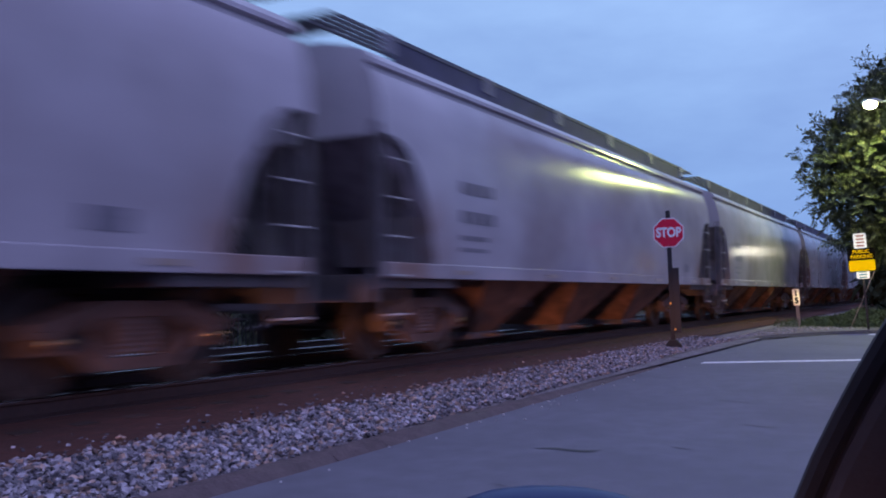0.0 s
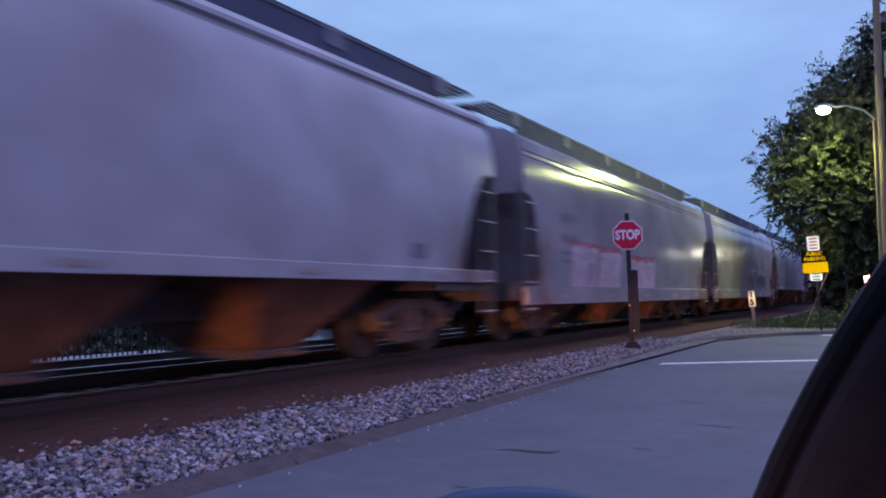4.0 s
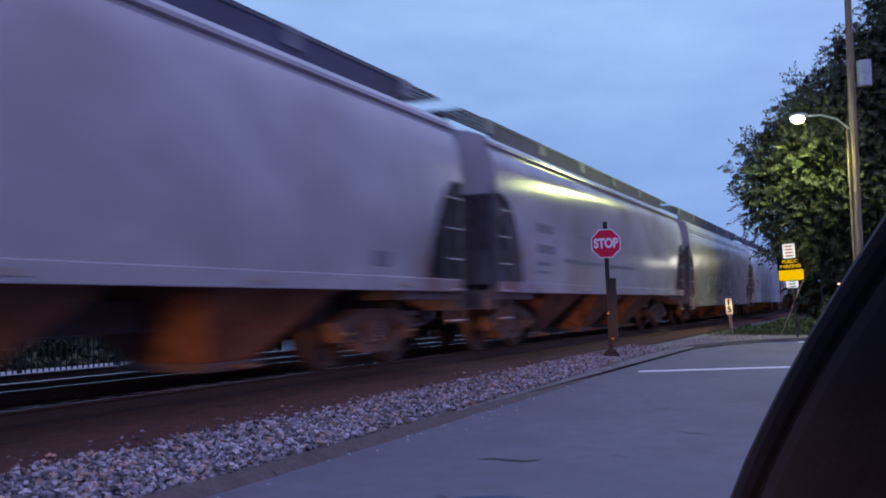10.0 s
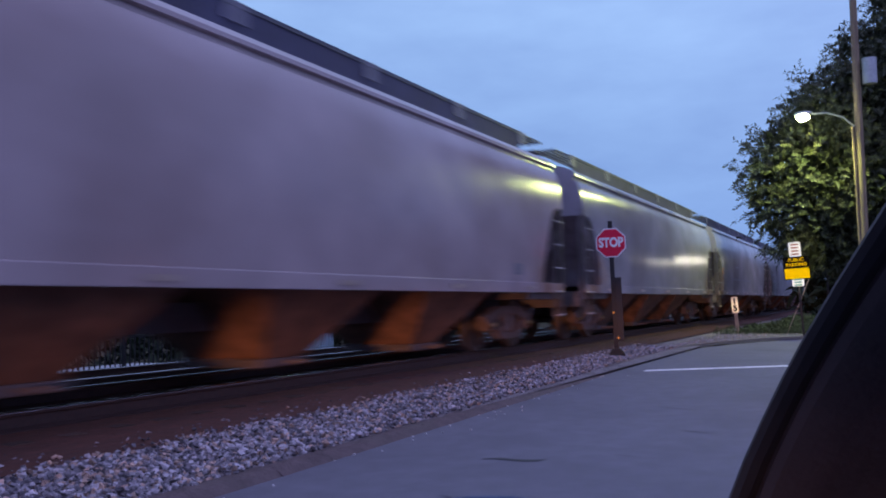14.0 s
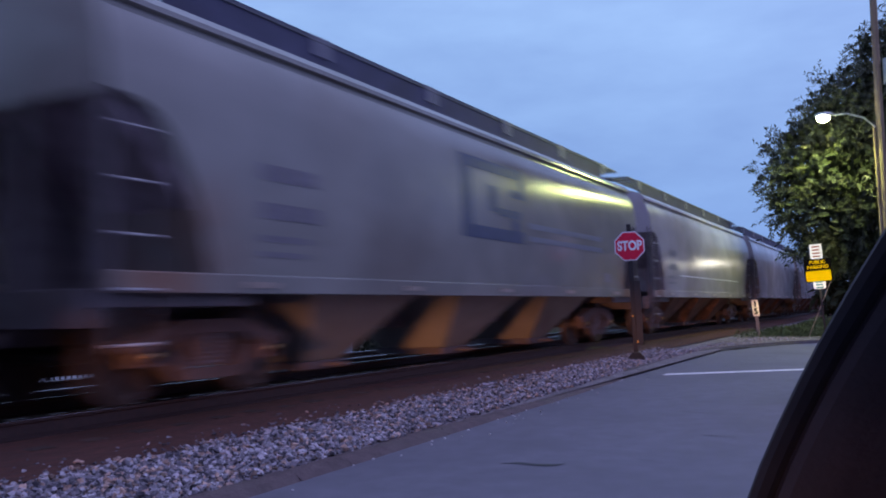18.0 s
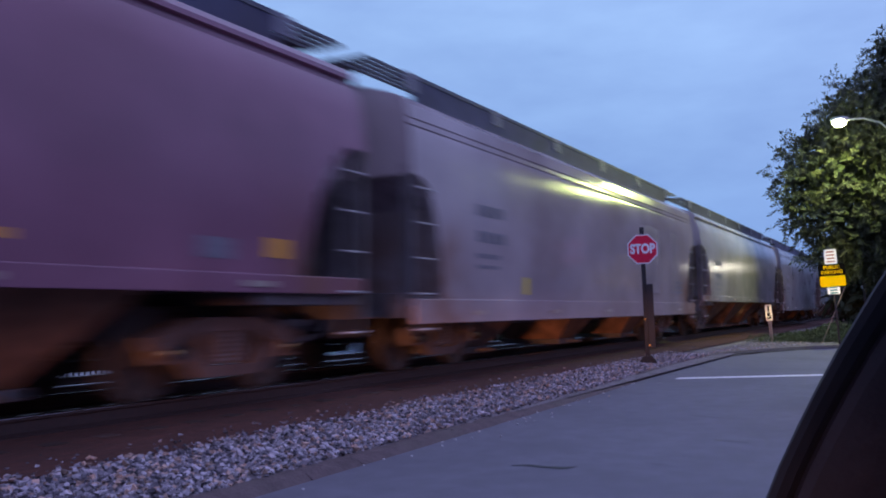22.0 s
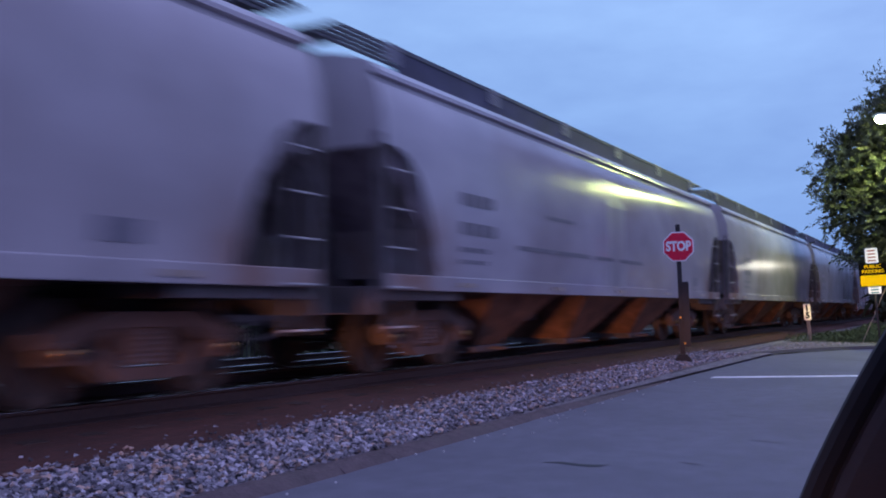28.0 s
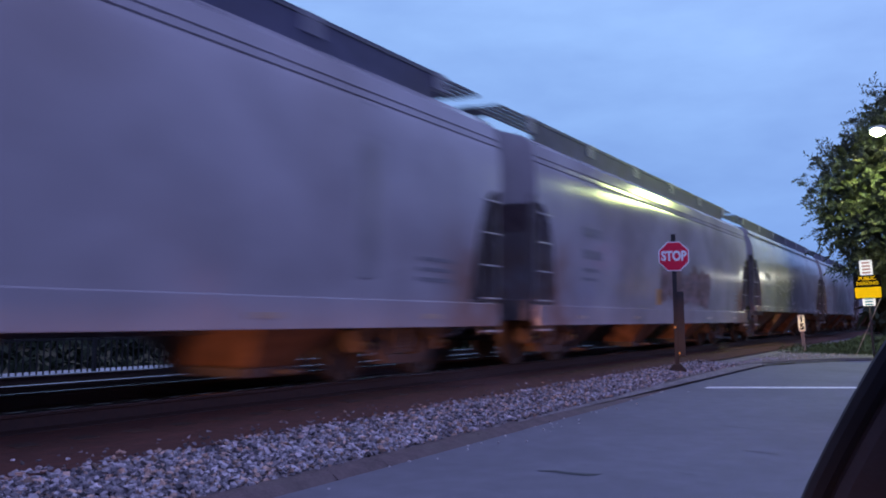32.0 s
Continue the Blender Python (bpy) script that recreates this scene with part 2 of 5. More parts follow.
def prism(bm, outline, axis, a0, a1):
    """An outline of 2D points, pushed along 'x', 'y' or 'z' from a0 to a1."""
    def at3(p, a):
        return {"x": (a, p[0], p[1]), "y": (p[0], a, p[1]), "z": (p[0], p[1], a)}[axis]
    lo = [bm.verts.new(at3(p, a0)) for p in outline]
    hi = [bm.verts.new(at3(p, a1)) for p in outline]
    bm.faces.new(lo[::-1])
    bm.faces.new(hi)
    n = len(outline)
    for i in range(n):
        bm.faces.new((lo[i], lo[(i + 1) % n], hi[(i + 1) % n], hi[i]))
    return bm


def disc(bm, c, r, axis, t, n=24, r_in=0.0):
    """A thick disc or ring about a point."""
    ring = [(math.cos(2 * math.pi * k / n), math.sin(2 * math.pi * k / n)) for k in range(n)]

    def put(u, v, a):
        return {"x": (c[0] + a, c[1] + u, c[2] + v), "y": (c[0] + u, c[1] + a, c[2] + v), "z": (c[0] + u, c[1] + v, c[2] + a)}[axis]
    o0 = [bm.verts.new(put(u * r, v * r, -t / 2)) for u, v in ring]
    o1 = [bm.verts.new(put(u * r, v * r, t / 2)) for u, v in ring]
    for k in range(n):
        bm.faces.new((o0[k], o0[(k + 1) % n], o1[(k + 1) % n], o1[k]))
    if r_in:
        i0 = [bm.verts.new(put(u * r_in, v * r_in, -t / 2)) for u, v in ring]
        i1 = [bm.verts.new(put(u * r_in, v * r_in, t / 2)) for u, v in ring]
        for k in range(n):
            j = (k + 1) % n
            bm.faces.new((i0[k], i1[k], i1[j], i0[j]))
            bm.faces.new((o0[k], i0[k], i0[j], o0[j]))
            bm.faces.new((o1[k], o1[j], i1[j], i1[k]))
    else:
        bm.faces.new(o0[::-1])
        bm.faces.new(o1)
    return bm


# ---- ground, road, kerb ----
def track_y(x, centre=7.38):
    """The centre line of a track: both run straight along X."""
    return centre


RAIL_Z = 0.41
LO, HI = -560.0, 720.0
LONG = [LO, -300, -150, -60, -30, 0, 30, 60, 100, 150, 300, 500, HI]


def sheet(bm, edge_a, edge_b, z_a, z_b, xs):
    """A strip between two lines y = edge(x), with its heights."""
    prev = None
    for x in xs:
        a, b = bm.verts.new((x, edge_a(x), z_a)), bm.verts.new((x, edge_b(x), z_b))
        if prev:
            bm.faces.new((prev[0], a, b, prev[1]))
        prev = (a, b)
    return bm


bm = bmesh.new()
gv = [[bm.verts.new((x, y, -0.42)) for y in (-3000, -60, -20, 3, 10, 16, 30, 60, 3000)] for x in (-3000, -60, -20, 10, 40, 80, 160, 300, 3000)]
for i in range(8):
    for j in range(8):
        bm.faces.new((gv[i][j], gv[i + 1][j], gv[i + 1][j + 1], gv[i][j + 1]))
tagged(part("ground", bm, GROUND), "dark earth and grass ground around the railway", kind="structure")

KERB_PATH = [(-30.0, 3.98), (5.0, 4.02), (9.0, 4.13), (12.5, 4.2), (16.0, 4.36), (19.5, 4.42), (22.2, 4.42), (23.6, 4.3), (24.8, 4.05), (26.0, 3.65), (27.2, 3.2), (28.2, 2.7), (29.0, 2.1), (29.6, 1.3), (30.0, 0.2), (30.3, -2.0), (30.4, -12.0)]
bm = bmesh.new()
tops = [bm.verts.new((x, y + 0.06, 0.0)) for x, y in KERB_PATH]
lows = [bm.verts.new((x, -12.0, 0.0)) for x, y in KERB_PATH]
for i in range(len(tops) - 2):
    bm.faces.new((lows[i], lows[i + 1], tops[i + 1], tops[i]))
tagged(part("road", bm, ASPHALT), "worn grey asphalt road beside the tracks", kind="structure")


def kerb_piece(p, q, w=0.25, h=0.075):
    """One kerb stone from p to q, low and worn round, on the left of its way."""
    d = Vector((q[0] - p[0], q[1] - p[1], 0))
    ln = d.length
    d.normalize()
    nrm = Vector((-d.y, d.x, 0))
    bm = bmesh.new()
    prof = [(-0.01, -0.06), (-0.01, 0.0), (0.05, h * 0.7), (0.10, h), (w * 0.85, h), (w, h - 0.02), (w, -0.06)]
    g = random.uniform(0.004, 0.011)
    k = 5
    rings = []
    for i in range(k + 1):
        s = g + (ln - 2 * g) * i / k
        rings.append([bm.verts.new(Vector((p[0], p[1], 0)) + d * s + nrm * (a + random.uniform(-0.006, 0.006)) + Vector((0, 0, b + (random.uniform(-0.008, 0.006) if b > 0 else 0)))) for a, b in prof])
    for r0, r1 in zip(rings, rings[1:]):
        for j in range(len(prof) - 1):
            bm.faces.new((r0[j], r1[j], r1[j + 1], r0[j + 1]))
    bm.faces.new(rings[0])
    bm.faces.new(rings[-1][::-1])
    return bm


# crumbled far stones; the edge's shadow line is put into their dark colour
KERB_BROKEN_SHADED = mat("kerb_crumbled", (0.045, 0.04, 0.042), 0.95, grain=0.5, scale=12, stain=0.5, stain_scale=3, stain_colour=(0.10, 0.09, 0.08), bump=0.8)
kerb = tagged(empty("kerb", Matrix()), "low worn brown concrete kerb with open joints", kind="structure")
KX, KY = [p[0] for p in KERB_PATH[:7]], [p[1] for p in KERB_PATH[:7]]
pts = [(x, float(np.interp(x, KX, KY))) for x in (-3.3, -1.6, -0.1, 1.7, 3.4, 5.36, 6.07, 7.9, 9.6, 11.4, 13.1, 14.9, 16.7, 18.5, 20.4)] + KERB_PATH[6:-1]
for p, q in zip(pts, pts[1:]):
    far = p[0] > 23
    part("kerbstone", kerb_piece(p, q, h=0.05 if far else max(0.03, 0.08 - 0.004 * max(0.0, p[0]))) , KERB_BROKEN_SHADED if far else KERB, kerb, "crumbled kerbstone, darkened like a shadow line" if far else "")

# painted stop line and the far edge mark
bm = bmesh.new()
prism(bm, [(15.72, 3.86), (16.05, 3.86), (19.5, -0.7), (19.17, -0.7)], "z", -0.01, 0.004)
tagged(part("road_line", bm, LINE), "white painted stop line across the road", kind="structure")
bm = bmesh.new()
prism(bm, [(28.0, 2.0), (28.5, 2.15), (29.3, 0.6), (28.8, 0.5)], "z", -0.01, 0.004)
tagged(part("road_line", bm, LINE), "short white painted mark near the far kerb", kind="structure")

# cracks and a sunk patch in the asphalt
WRINKLE = mat("healed_seam", (0.088, 0.086, 0.10), 0.8, grain=0.2)
TAR = mat("tar_seam", (0.03, 0.03, 0.033), 0.6, grain=0.3)
def crack(points, w, material=None, label="thin dark crack in the grey asphalt"):
    bm = bmesh.new()
    prev = None
    for i, (x, y) in enumerate(points):
        ww = w * random.uniform(0.5, 1.3) * (0.3 if i in (0, len(points) - 1) else 1)
        a, b = bm.verts.new((x - ww, y, 0.004)), bm.verts.new((x + ww, y, 0.004))
        if prev:
            bm.faces.new((prev[0], prev[1], b, a))
        prev = (a, b)
    tagged(part("road_crack", bm, material or TAR), label, kind="structure")
crack([(6.55, 2.94), (6.62, 2.83), (6.60, 2.67), (6.61, 2.56), (6.65, 2.48), (6.74, 2.45)], 0.04)
crack([(4.9, 1.9), (5.05, 1.86), (5.2, 1.9)], 0.012)
crack([(5.0, 3.2), (5.6, 2.9), (6.6, 2.7), (8.2, 2.8), (9.8, 2.5)], 0.006, WRINKLE, "faint healed seam in the asphalt")
crack([(7.4, 0.9), (8.0, 1.2), (8.8, 1.3), (9.9, 1.9)], 0.006, WRINKLE, "faint healed seam in the asphalt")
for x, y, r in ((7.1, 1.9, 0.10), (9.6, 2.9, 0.09), (5.2, 2.6, 0.06), (8.6, 1.6, 0.16), (10.4, 2.2, 0.2)):
    crack([(x - r * 0.3, y - r), (x, y), (x + r * 0.2, y + r)], r * 0.2, WRINKLE, "faint healed seam in the asphalt")


# ---- gravel and ballast ----
bm = bmesh.new()
prism(bm, [(30.6, -14.0), (200.0, -14.0), (200.0, 5.8), (20.0, 5.8), (24.8, 4.0), (27.5, 3.4), (29.2, 2.4), (30.4, 0.0)], "z", -0.5, 0.03)
tagged(part("verge", bm, GROUND), "weedy earth verge beyond the road's end", kind="structure")
bm = bmesh.new()
xs = list(np.arange(-40, 60.1, 4))
sheet(bm, lambda x: 4.2, lambda x: 4.9, 0.04, 0.10, [x for x in xs if x <= 8])
sheet(bm, lambda x: 4.3, lambda x: 4.9, 0.045, 0.10, [x for x in xs if 8 <= x <= 24])
sheet(bm, lambda x: 4.9, lambda x: 6.1, 0.10, 0.20, xs)
tagged(part("ballast_shoulder", bm, BED), "stony shoulder under the loose ballast", kind="structure")
bm = bmesh.new()
sheet(bm, lambda x: 5.26, lambda x: 6.58, 0.165, 0.243, LONG)
tagged(part("rusty_verge", bm, RUSTY_BED), "rust-brown dirt strip along the rail", kind="structure")
bm = bmesh.new()
sheet(bm, lambda x: 6.58, lambda x: 8.9, 0.215, 0.21, LONG)
sheet(bm, lambda x: 8.9, lambda x: 9.9, 0.21, 0.06, LONG)
sheet(bm, lambda x: 9.9, lambda x: 12.9, 0.06, 0.05, LONG)
sheet(bm, lambda x: 12.9, lambda x: 13.7, 0.05, -0.44, LONG)
tagged(part("trackbed", bm, BED), "dark dirty ballast bed under both tracks", kind="structure")
bm = bmesh.new()
prism(bm, [(15.5, 4.5), (19.5, 4.62), (22.2, 4.62), (23.7, 4.5), (24.9, 4.22), (26.1, 3.82), (27.3, 3.35), (28.3, 2.85), (29.2, 2.2), (29.8, 1.3), (30.2, 0.2), (31.5, 0.2), (33.5, 3.0), (36, 5.6), (30, 5.7), (20, 5.7), (18.6, 4.7)], "z", -0.05, 0.088)
tagged(part("gravel_patch", bm, GRAVEL), "pale fine gravel behind the curved kerb", kind="structure")


def gravel_spot(r):
    """Thins out from the ballast into the fine gravel behind the curved kerb."""
    x = 17.0 + 14.5 * r.random() ** 1.6
    return x, r.uniform(4.62 if x < 24 else 4.62 - (x - 24) * 0.3, 5.7), 0.088


def stone_mesh(i, material):
    rnd = random.Random(i)
    bm = bmesh.new()
    bmesh.ops.create_cube(bm, size=1.5)
    for v in bm.verts:
        v.co += Vector((rnd.uniform(-0.4, 0.4), rnd.uniform(-0.4, 0.4), rnd.uniform(-0.35, 0.35)))
        v.co = Vector((v.co.x * rnd.uniform(0.7, 1.1), v.co.y * rnd.uniform(0.6, 1.0), v.co.z * rnd.uniform(0.4, 0.75))) * rnd.uniform(0.85, 1.1)
    return mesh("ballast_stone", bm, material)


def joined_stones(name, label, material, count, spot, size, seed):
    """Loose stones joined in one mesh; each is an angular lump of its own."""
    rnd = random.Random(seed)
    base = []
    for i in range(10):
        me = stone_mesh(seed * 50 + i, material)
        base.append(([v.co.copy() for v in me.vertices], [tuple(p.vertices) for p in me.polygons]))
        bpy.data.meshes.remove(me)
    V, Fc = [], []
    for _ in range(count):
        vs, fs = rnd.choice(base)
        x, y, z = spot(rnd)
        s = rnd.uniform(*size)
        m = Matrix.Translation((x, y, z + s * 0.25)) @ Euler((rnd.uniform(-0.6, 0.6), rnd.uniform(-0.6, 0.6), rnd.uniform(0, 6.3))).to_matrix().to_4x4() @ Matrix.Scale(s, 4)
        o = len(V)
        V.extend((m @ v)[:] for v in vs)
        Fc.extend(tuple(o + k for k in f) for f in fs)
    me = bpy.data.meshes.new(name)
    me.from_pydata(V, [], Fc)
    me.materials.append(material)
    ob = new(name, me)
    tagged(ob, label, "stones", kind="stuff")
    return ob


def spot_near(rnd):
    x = 1.5 + 20.5 * rnd.random() ** 1.35
    edge = float(np.interp(x, KX, KY)) + 0.2
    top = 5.36 + 0.10 * noise.noise(Vector((x * 0.9, 0.0, 2.0))) + max(0.0, x - 8.0) * 0.012
    y = edge + (top - edge) * rnd.random() ** 0.9 if rnd.random() < 0.99 else rnd.uniform(5.2, 5.75)
    return x, y, 0.05 + (y - 4.2) * 0.075 + rnd.uniform(-0.012, 0.03)


loose = joined_stones("ballast", "loose grey crushed-stone ballast", STONE, 12500, spot_near, (0.012, 0.033), 1)
# the stones nearest the road, each a piece of its own
rnd = random.Random(77)
near_stones = [stone_mesh(900 + i, m) for i, m in enumerate([STONE] * 6 + [STONE_WARM] * 2 + [STONE_DARK] * 3)]
for _ in range(300):
    x, y, z = spot_near(rnd)
    x = rnd.uniform(3.6, 7.2)
    z += 0.015
    k = rnd.uniform(0.018, 0.034)
    part("ballast_stone", rnd.choice(near_stones), None, loose, at=Matrix.Translation((x, y, z)) @ Euler((rnd.uniform(-0.6, 0.6), rnd.uniform(-0.6, 0.6), rnd.uniform(0, 6.3))).to_matrix().to_4x4() @ Matrix.Scale(k, 4))
joined_stones("ballast", "loose tan crushed-stone ballast", STONE_WARM, 3600, spot_near, (0.012, 0.033), 2)
joined_stones("ballast", "loose dark crushed-stone ballast", STONE_DARK, 6500, spot_near, (0.012, 0.031), 3)
joined_stones("ballast", "loose grey crushed-stone ballast", STONE, 4500, lambda r: (lambda y: (r.uniform(-8, 2.5), y, 0.05 + (y - 4.2) * 0.075))(r.uniform(4.22, 5.4)), (0.014, 0.033), 8)
joined_stones("ballast", "dark dirty ballast between the tracks", STONE_DARK, 3000, lambda r: (lambda y: (r.uniform(0, 30), y, float(np.interp(y, (8.9, 9.9), (0.20, 0.05)))))(r.uniform(8.4, 10.4)), (0.025, 0.05), 4)
joined_stones("ballast", "grey stones lying on the track's edge", STONE_DARK, 350, lambda r: (r.uniform(1, 25), r.uniform(5.3, 6.2), 0.185), (0.008, 0.022), 5)
joined_stones("pebbles", "a few pale pebbles strewn on the asphalt", mat("pebble_pale", (0.5, 0.48, 0.47), 0.8, grain=0.2), 34, lambda r: (lambda x: (x, float(np.interp(x, KX, KY)) - 0.03 - 0.5 * r.random() ** 2, 0.004))(r.uniform(3.5, 15.0)), (0.008, 0.017), 12)
joined_stones("gravel", "small pale loose gravel thinning out behind the kerb", STONE, 2600, gravel_spot, (0.008, 0.026), 6)
joined_stones("gravel", "small tan loose gravel thinning out behind the kerb", STONE_WARM, 1500, gravel_spot, (0.008, 0.024), 7)

# ---- track ----
def rail_bm(centre, side):
    bm = bmesh.new()
    prof = [(-0.07, 0.0), (0.07, 0.0), (0.07, 0.012), (0.012, 0.035), (0.01, 0.125), (0.034, 0.135), (0.036, 0.161), (0.029, 0.1675), (0.012, 0.1698), (-0.012, 0.1698), (-0.029, 0.1675), (-0.036, 0.161), (-0.034, 0.135), (-0.01, 0.125), (-0.012, 0.035), (-0.07, 0.012)]
    rings = []
    for x in LONG:
        y = track_y(x, centre) + side * 0.7525
        rings.append([bm.verts.new((x, y + a, RAIL_Z - 0.17 + b)) for a, b in prof])
    k = len(prof)
    for r0, r1 in zip(rings, rings[1:]):
        for j in range(k):
            f = bm.faces.new((r0[j], r1[j], r1[(j + 1) % k], r0[(j + 1) % k]))
            f.material_index = 1 if 6 <= j <= 10 else 0
            f.smooth = 6 <= j <= 10
    return bm


for centre, drop in ((7.38, 0.0), (11.35, -0.15)):
    track = tagged(empty("track", Matrix.Translation((0, 0, drop))), "rusty rails with bright worn heads on dark sleepers", "railway track", kind="structure")
    for side in (-1, 1):
        r = part("rail", rail_bm(centre, side), RAIL, track, "rusty steel rail with a bright head")
        r.data.materials.append(RAILTOP)
    bm = bmesh.new()
    box(bm, -0.115, 0.115, -1.3, 1.3, -0.16, 0.0, 0.012)
    tie = mesh("sleeper", bm, SLEEPER)
    for i in range(100):
        x = -2.0 + i * 0.52
        part("sleeper", tie, None, track, at=pose(x, track_y(x, centre), 0.222 + random.uniform(-0.004, 0.004), 0, 0, random.uniform(-1, 1)))


# ---- train ----
CAR_RUST = mat("underframe_rust", (0.18, 0.092, 0.062), 0.8, grain=0.35, scale=5, stain=0.6, stain_scale=2, stain_colour=(0.03, 0.022, 0.02), bump=0.3)
CAR_BLACK = mat("grimy_black_steel", (0.10, 0.085, 0.09), 0.65, grain=0.4, scale=5, stain=0.5, stain_scale=2, stain_colour=(0.07, 0.04, 0.025))
TRUCK_STEEL = mat("truck_grimy_steel", (0.095, 0.065, 0.06), 0.8, grain=0.35, scale=5, stain=0.5, stain_scale=2, stain_colour=(0.03, 0.022, 0.02), bump=0.3)
END_STEEL = mat("end_sheet_grime", (0.30, 0.245, 0.27), 0.7, grain=0.3, scale=4, stain=0.6, stain_scale=1.5, stain_colour=(0.07, 0.045, 0.035))
WHEEL = mat("wheel_steel", (0.09, 0.068, 0.06), 0.55, metal=0.6, grain=0.3, scale=8)
# the amber of a headlight glint is put into the caps' metal colour
CAP = mat("bearing_cap_brass", (0.42, 0.23, 0.09), 0.14, metal=1.0, grain=0.2, scale=9)
HATCH = mat("hatch_grey", (0.082, 0.084, 0.132), 0.6, grain=0.2, scale=3, stain=0.4, stain_scale=1.2, spec=0.15)
BOARD = mat("running_board_steel", (0.10, 0.105, 0.12), 0.6, metal=0.3, grain=0.25, scale=10)
BRACKET = mat("bracket_grey", (0.20, 0.196, 0.235), 0.5, metal=0.1, grain=0.15, scale=9)
RUNG = mat("rung_paint", (0.40, 0.38, 0.38), 0.5, grain=0.15, scale=9)
REFLECT = mat("yellow_reflector", (0.75, 0.34, 0.03), 0.35, grain=0.08, scale=20)
INK = mat("lettering_grey", (0.19, 0.18, 0.205), 0.6, grain=0.25, scale=15, spec=0.12)


def paint(name, colour, rough=0.19, dirt=0.42, rust=0.75):
    m = mat("car_paint_" + name, colour, rough, grain=0.13, scale=2.5, stain=dirt, stain_scale=1.1, stain_colour=(colour[0] * 0.50, colour[1] * 0.40, colour[2] * 0.36), bump=0.2, bump_scale=3.2, stretch=(0.38, 1.0, 0.45), spec=0.32)
    # rust bleeding from the edges of the arched ends
    nt = m.node_tree
    base = nt.nodes["Principled BSDF"].inputs["Base Color"]
    below = base.links[0].from_socket
    co = nt.nodes.new("ShaderNodeTexCoord")
    sep = nt.nodes.new("ShaderNodeSeparateXYZ")
    nt.links.new(co.outputs["Object"], sep.inputs[0])
    far = nt.nodes.new("ShaderNodeMath")
    far.operation = "ABSOLUTE"
    nt.links.new(sep.outputs["X"], far.inputs[0])
    steps = []
    for sock, lo, hi in ((far.outputs[0], 6.1, 7.25), (sep.outputs["Z"], 2.75, 1.5)):
        r = nt.nodes.new("ShaderNodeMapRange")
        r.interpolation_type = "SMOOTHSTEP"
        r.inputs[1].default_value, r.inputs[2].default_value = lo, hi
        nt.links.new(sock, r.inputs[0])
        steps.append(r.outputs[0])
    n = nt.nodes.new("ShaderNodeTexNoise")
    n.inputs["Scale"].default_value, n.inputs["Detail"].default_value = 1.7, 6.0
    nt.links.new(co.outputs["Object"], n.inputs["Vector"])
    spread = nt.nodes.new("ShaderNodeMapRange")
    spread.inputs[1].default_value, spread.inputs[2].default_value = 0.35, 0.65
    spread.inputs[4].default_value = rust
    nt.links.new(n.outputs[0], spread.inputs[0])
    last = spread.outputs[0]
    for s in steps:
        mu = nt.nodes.new("ShaderNodeMath")
        mu.operation = "MULTIPLY"
        nt.links.new(last, mu.inputs[0])
        nt.links.new(s, mu.inputs[1])
        last = mu.outputs[0]
    mix = nt.nodes.new("ShaderNodeMix")
    mix.data_type = "RGBA"
    nt.links.new(last, mix.inputs[0])
    nt.links.new(below, mix.inputs[6])
    mix.inputs[7].default_value = (0.24, 0.115, 0.07, 1)
    nt.links.new(mix.outputs[2], base)
    return m


GREY = paint("grey", (0.415, 0.385, 0.405))
GREY_FLAT = paint("ash_grey", (0.345, 0.32, 0.342))
GREY_DARK = paint("slate", (0.31, 0.295, 0.33))
GREY_WARM = paint("warm_grey", (0.405, 0.37, 0.38))
CREAM = paint("cream", (0.265, 0.255, 0.225))
WHITE = paint("white", (0.80, 0.79, 0.78), dirt=0.25)
PALE = paint("pale", (0.44, 0.41, 0.425), dirt=0.5)
COOL = paint("cool_grey", (0.345, 0.34, 0.36))
PINKISH = paint("pinkish_grey", (0.40, 0.33, 0.325))
PEARL = paint("pearl", (0.66, 0.69, 0.73), dirt=0.25)
MAROON = paint("maroon", (0.25, 0.118, 0.16))

LEN = 17.6          # over the couplers
BODY = 16.3         # over the body's ends
TRUCK = 6.35        # centre to truck pivot

ROUND_SIDE = [(1.585, 1.42), (1.60, 1.9), (1.605, 2.5), (1.59, 3.0), (1.55, 3.4), (1.47, 3.68), (1.43, 3.745), (1.385, 3.76), (1.38, 3.83), (1.435, 3.845), (1.43, 3.90), (1.36, 3.985), (1.1, 4.09), (0.6, 4.2), (0.0, 4.24)]
FLAT_SIDE = [(1.575, 1.19), (1.60, 1.9), (1.605, 2.5), (1.60, 3.1), (1.58, 3.42), (1.555, 3.5), (1.538, 3.515), (1.555, 3.53), (1.545, 3.60), (1.525, 3.615), (1.54, 3.63), (1.50, 3.82), (1.30, 3.97), (0.8, 4.12), (0.0, 4.2)]


def side_y(profile, z):
    ys = profile[:7]
    for (a, za), (b, zb) in zip(ys, ys[1:]):
        if za <= z <= zb:
            return a + (b - a) * (z - za) / (zb - za)
    return ys[0][0] if z < ys[0][1] else ys[-1][0]


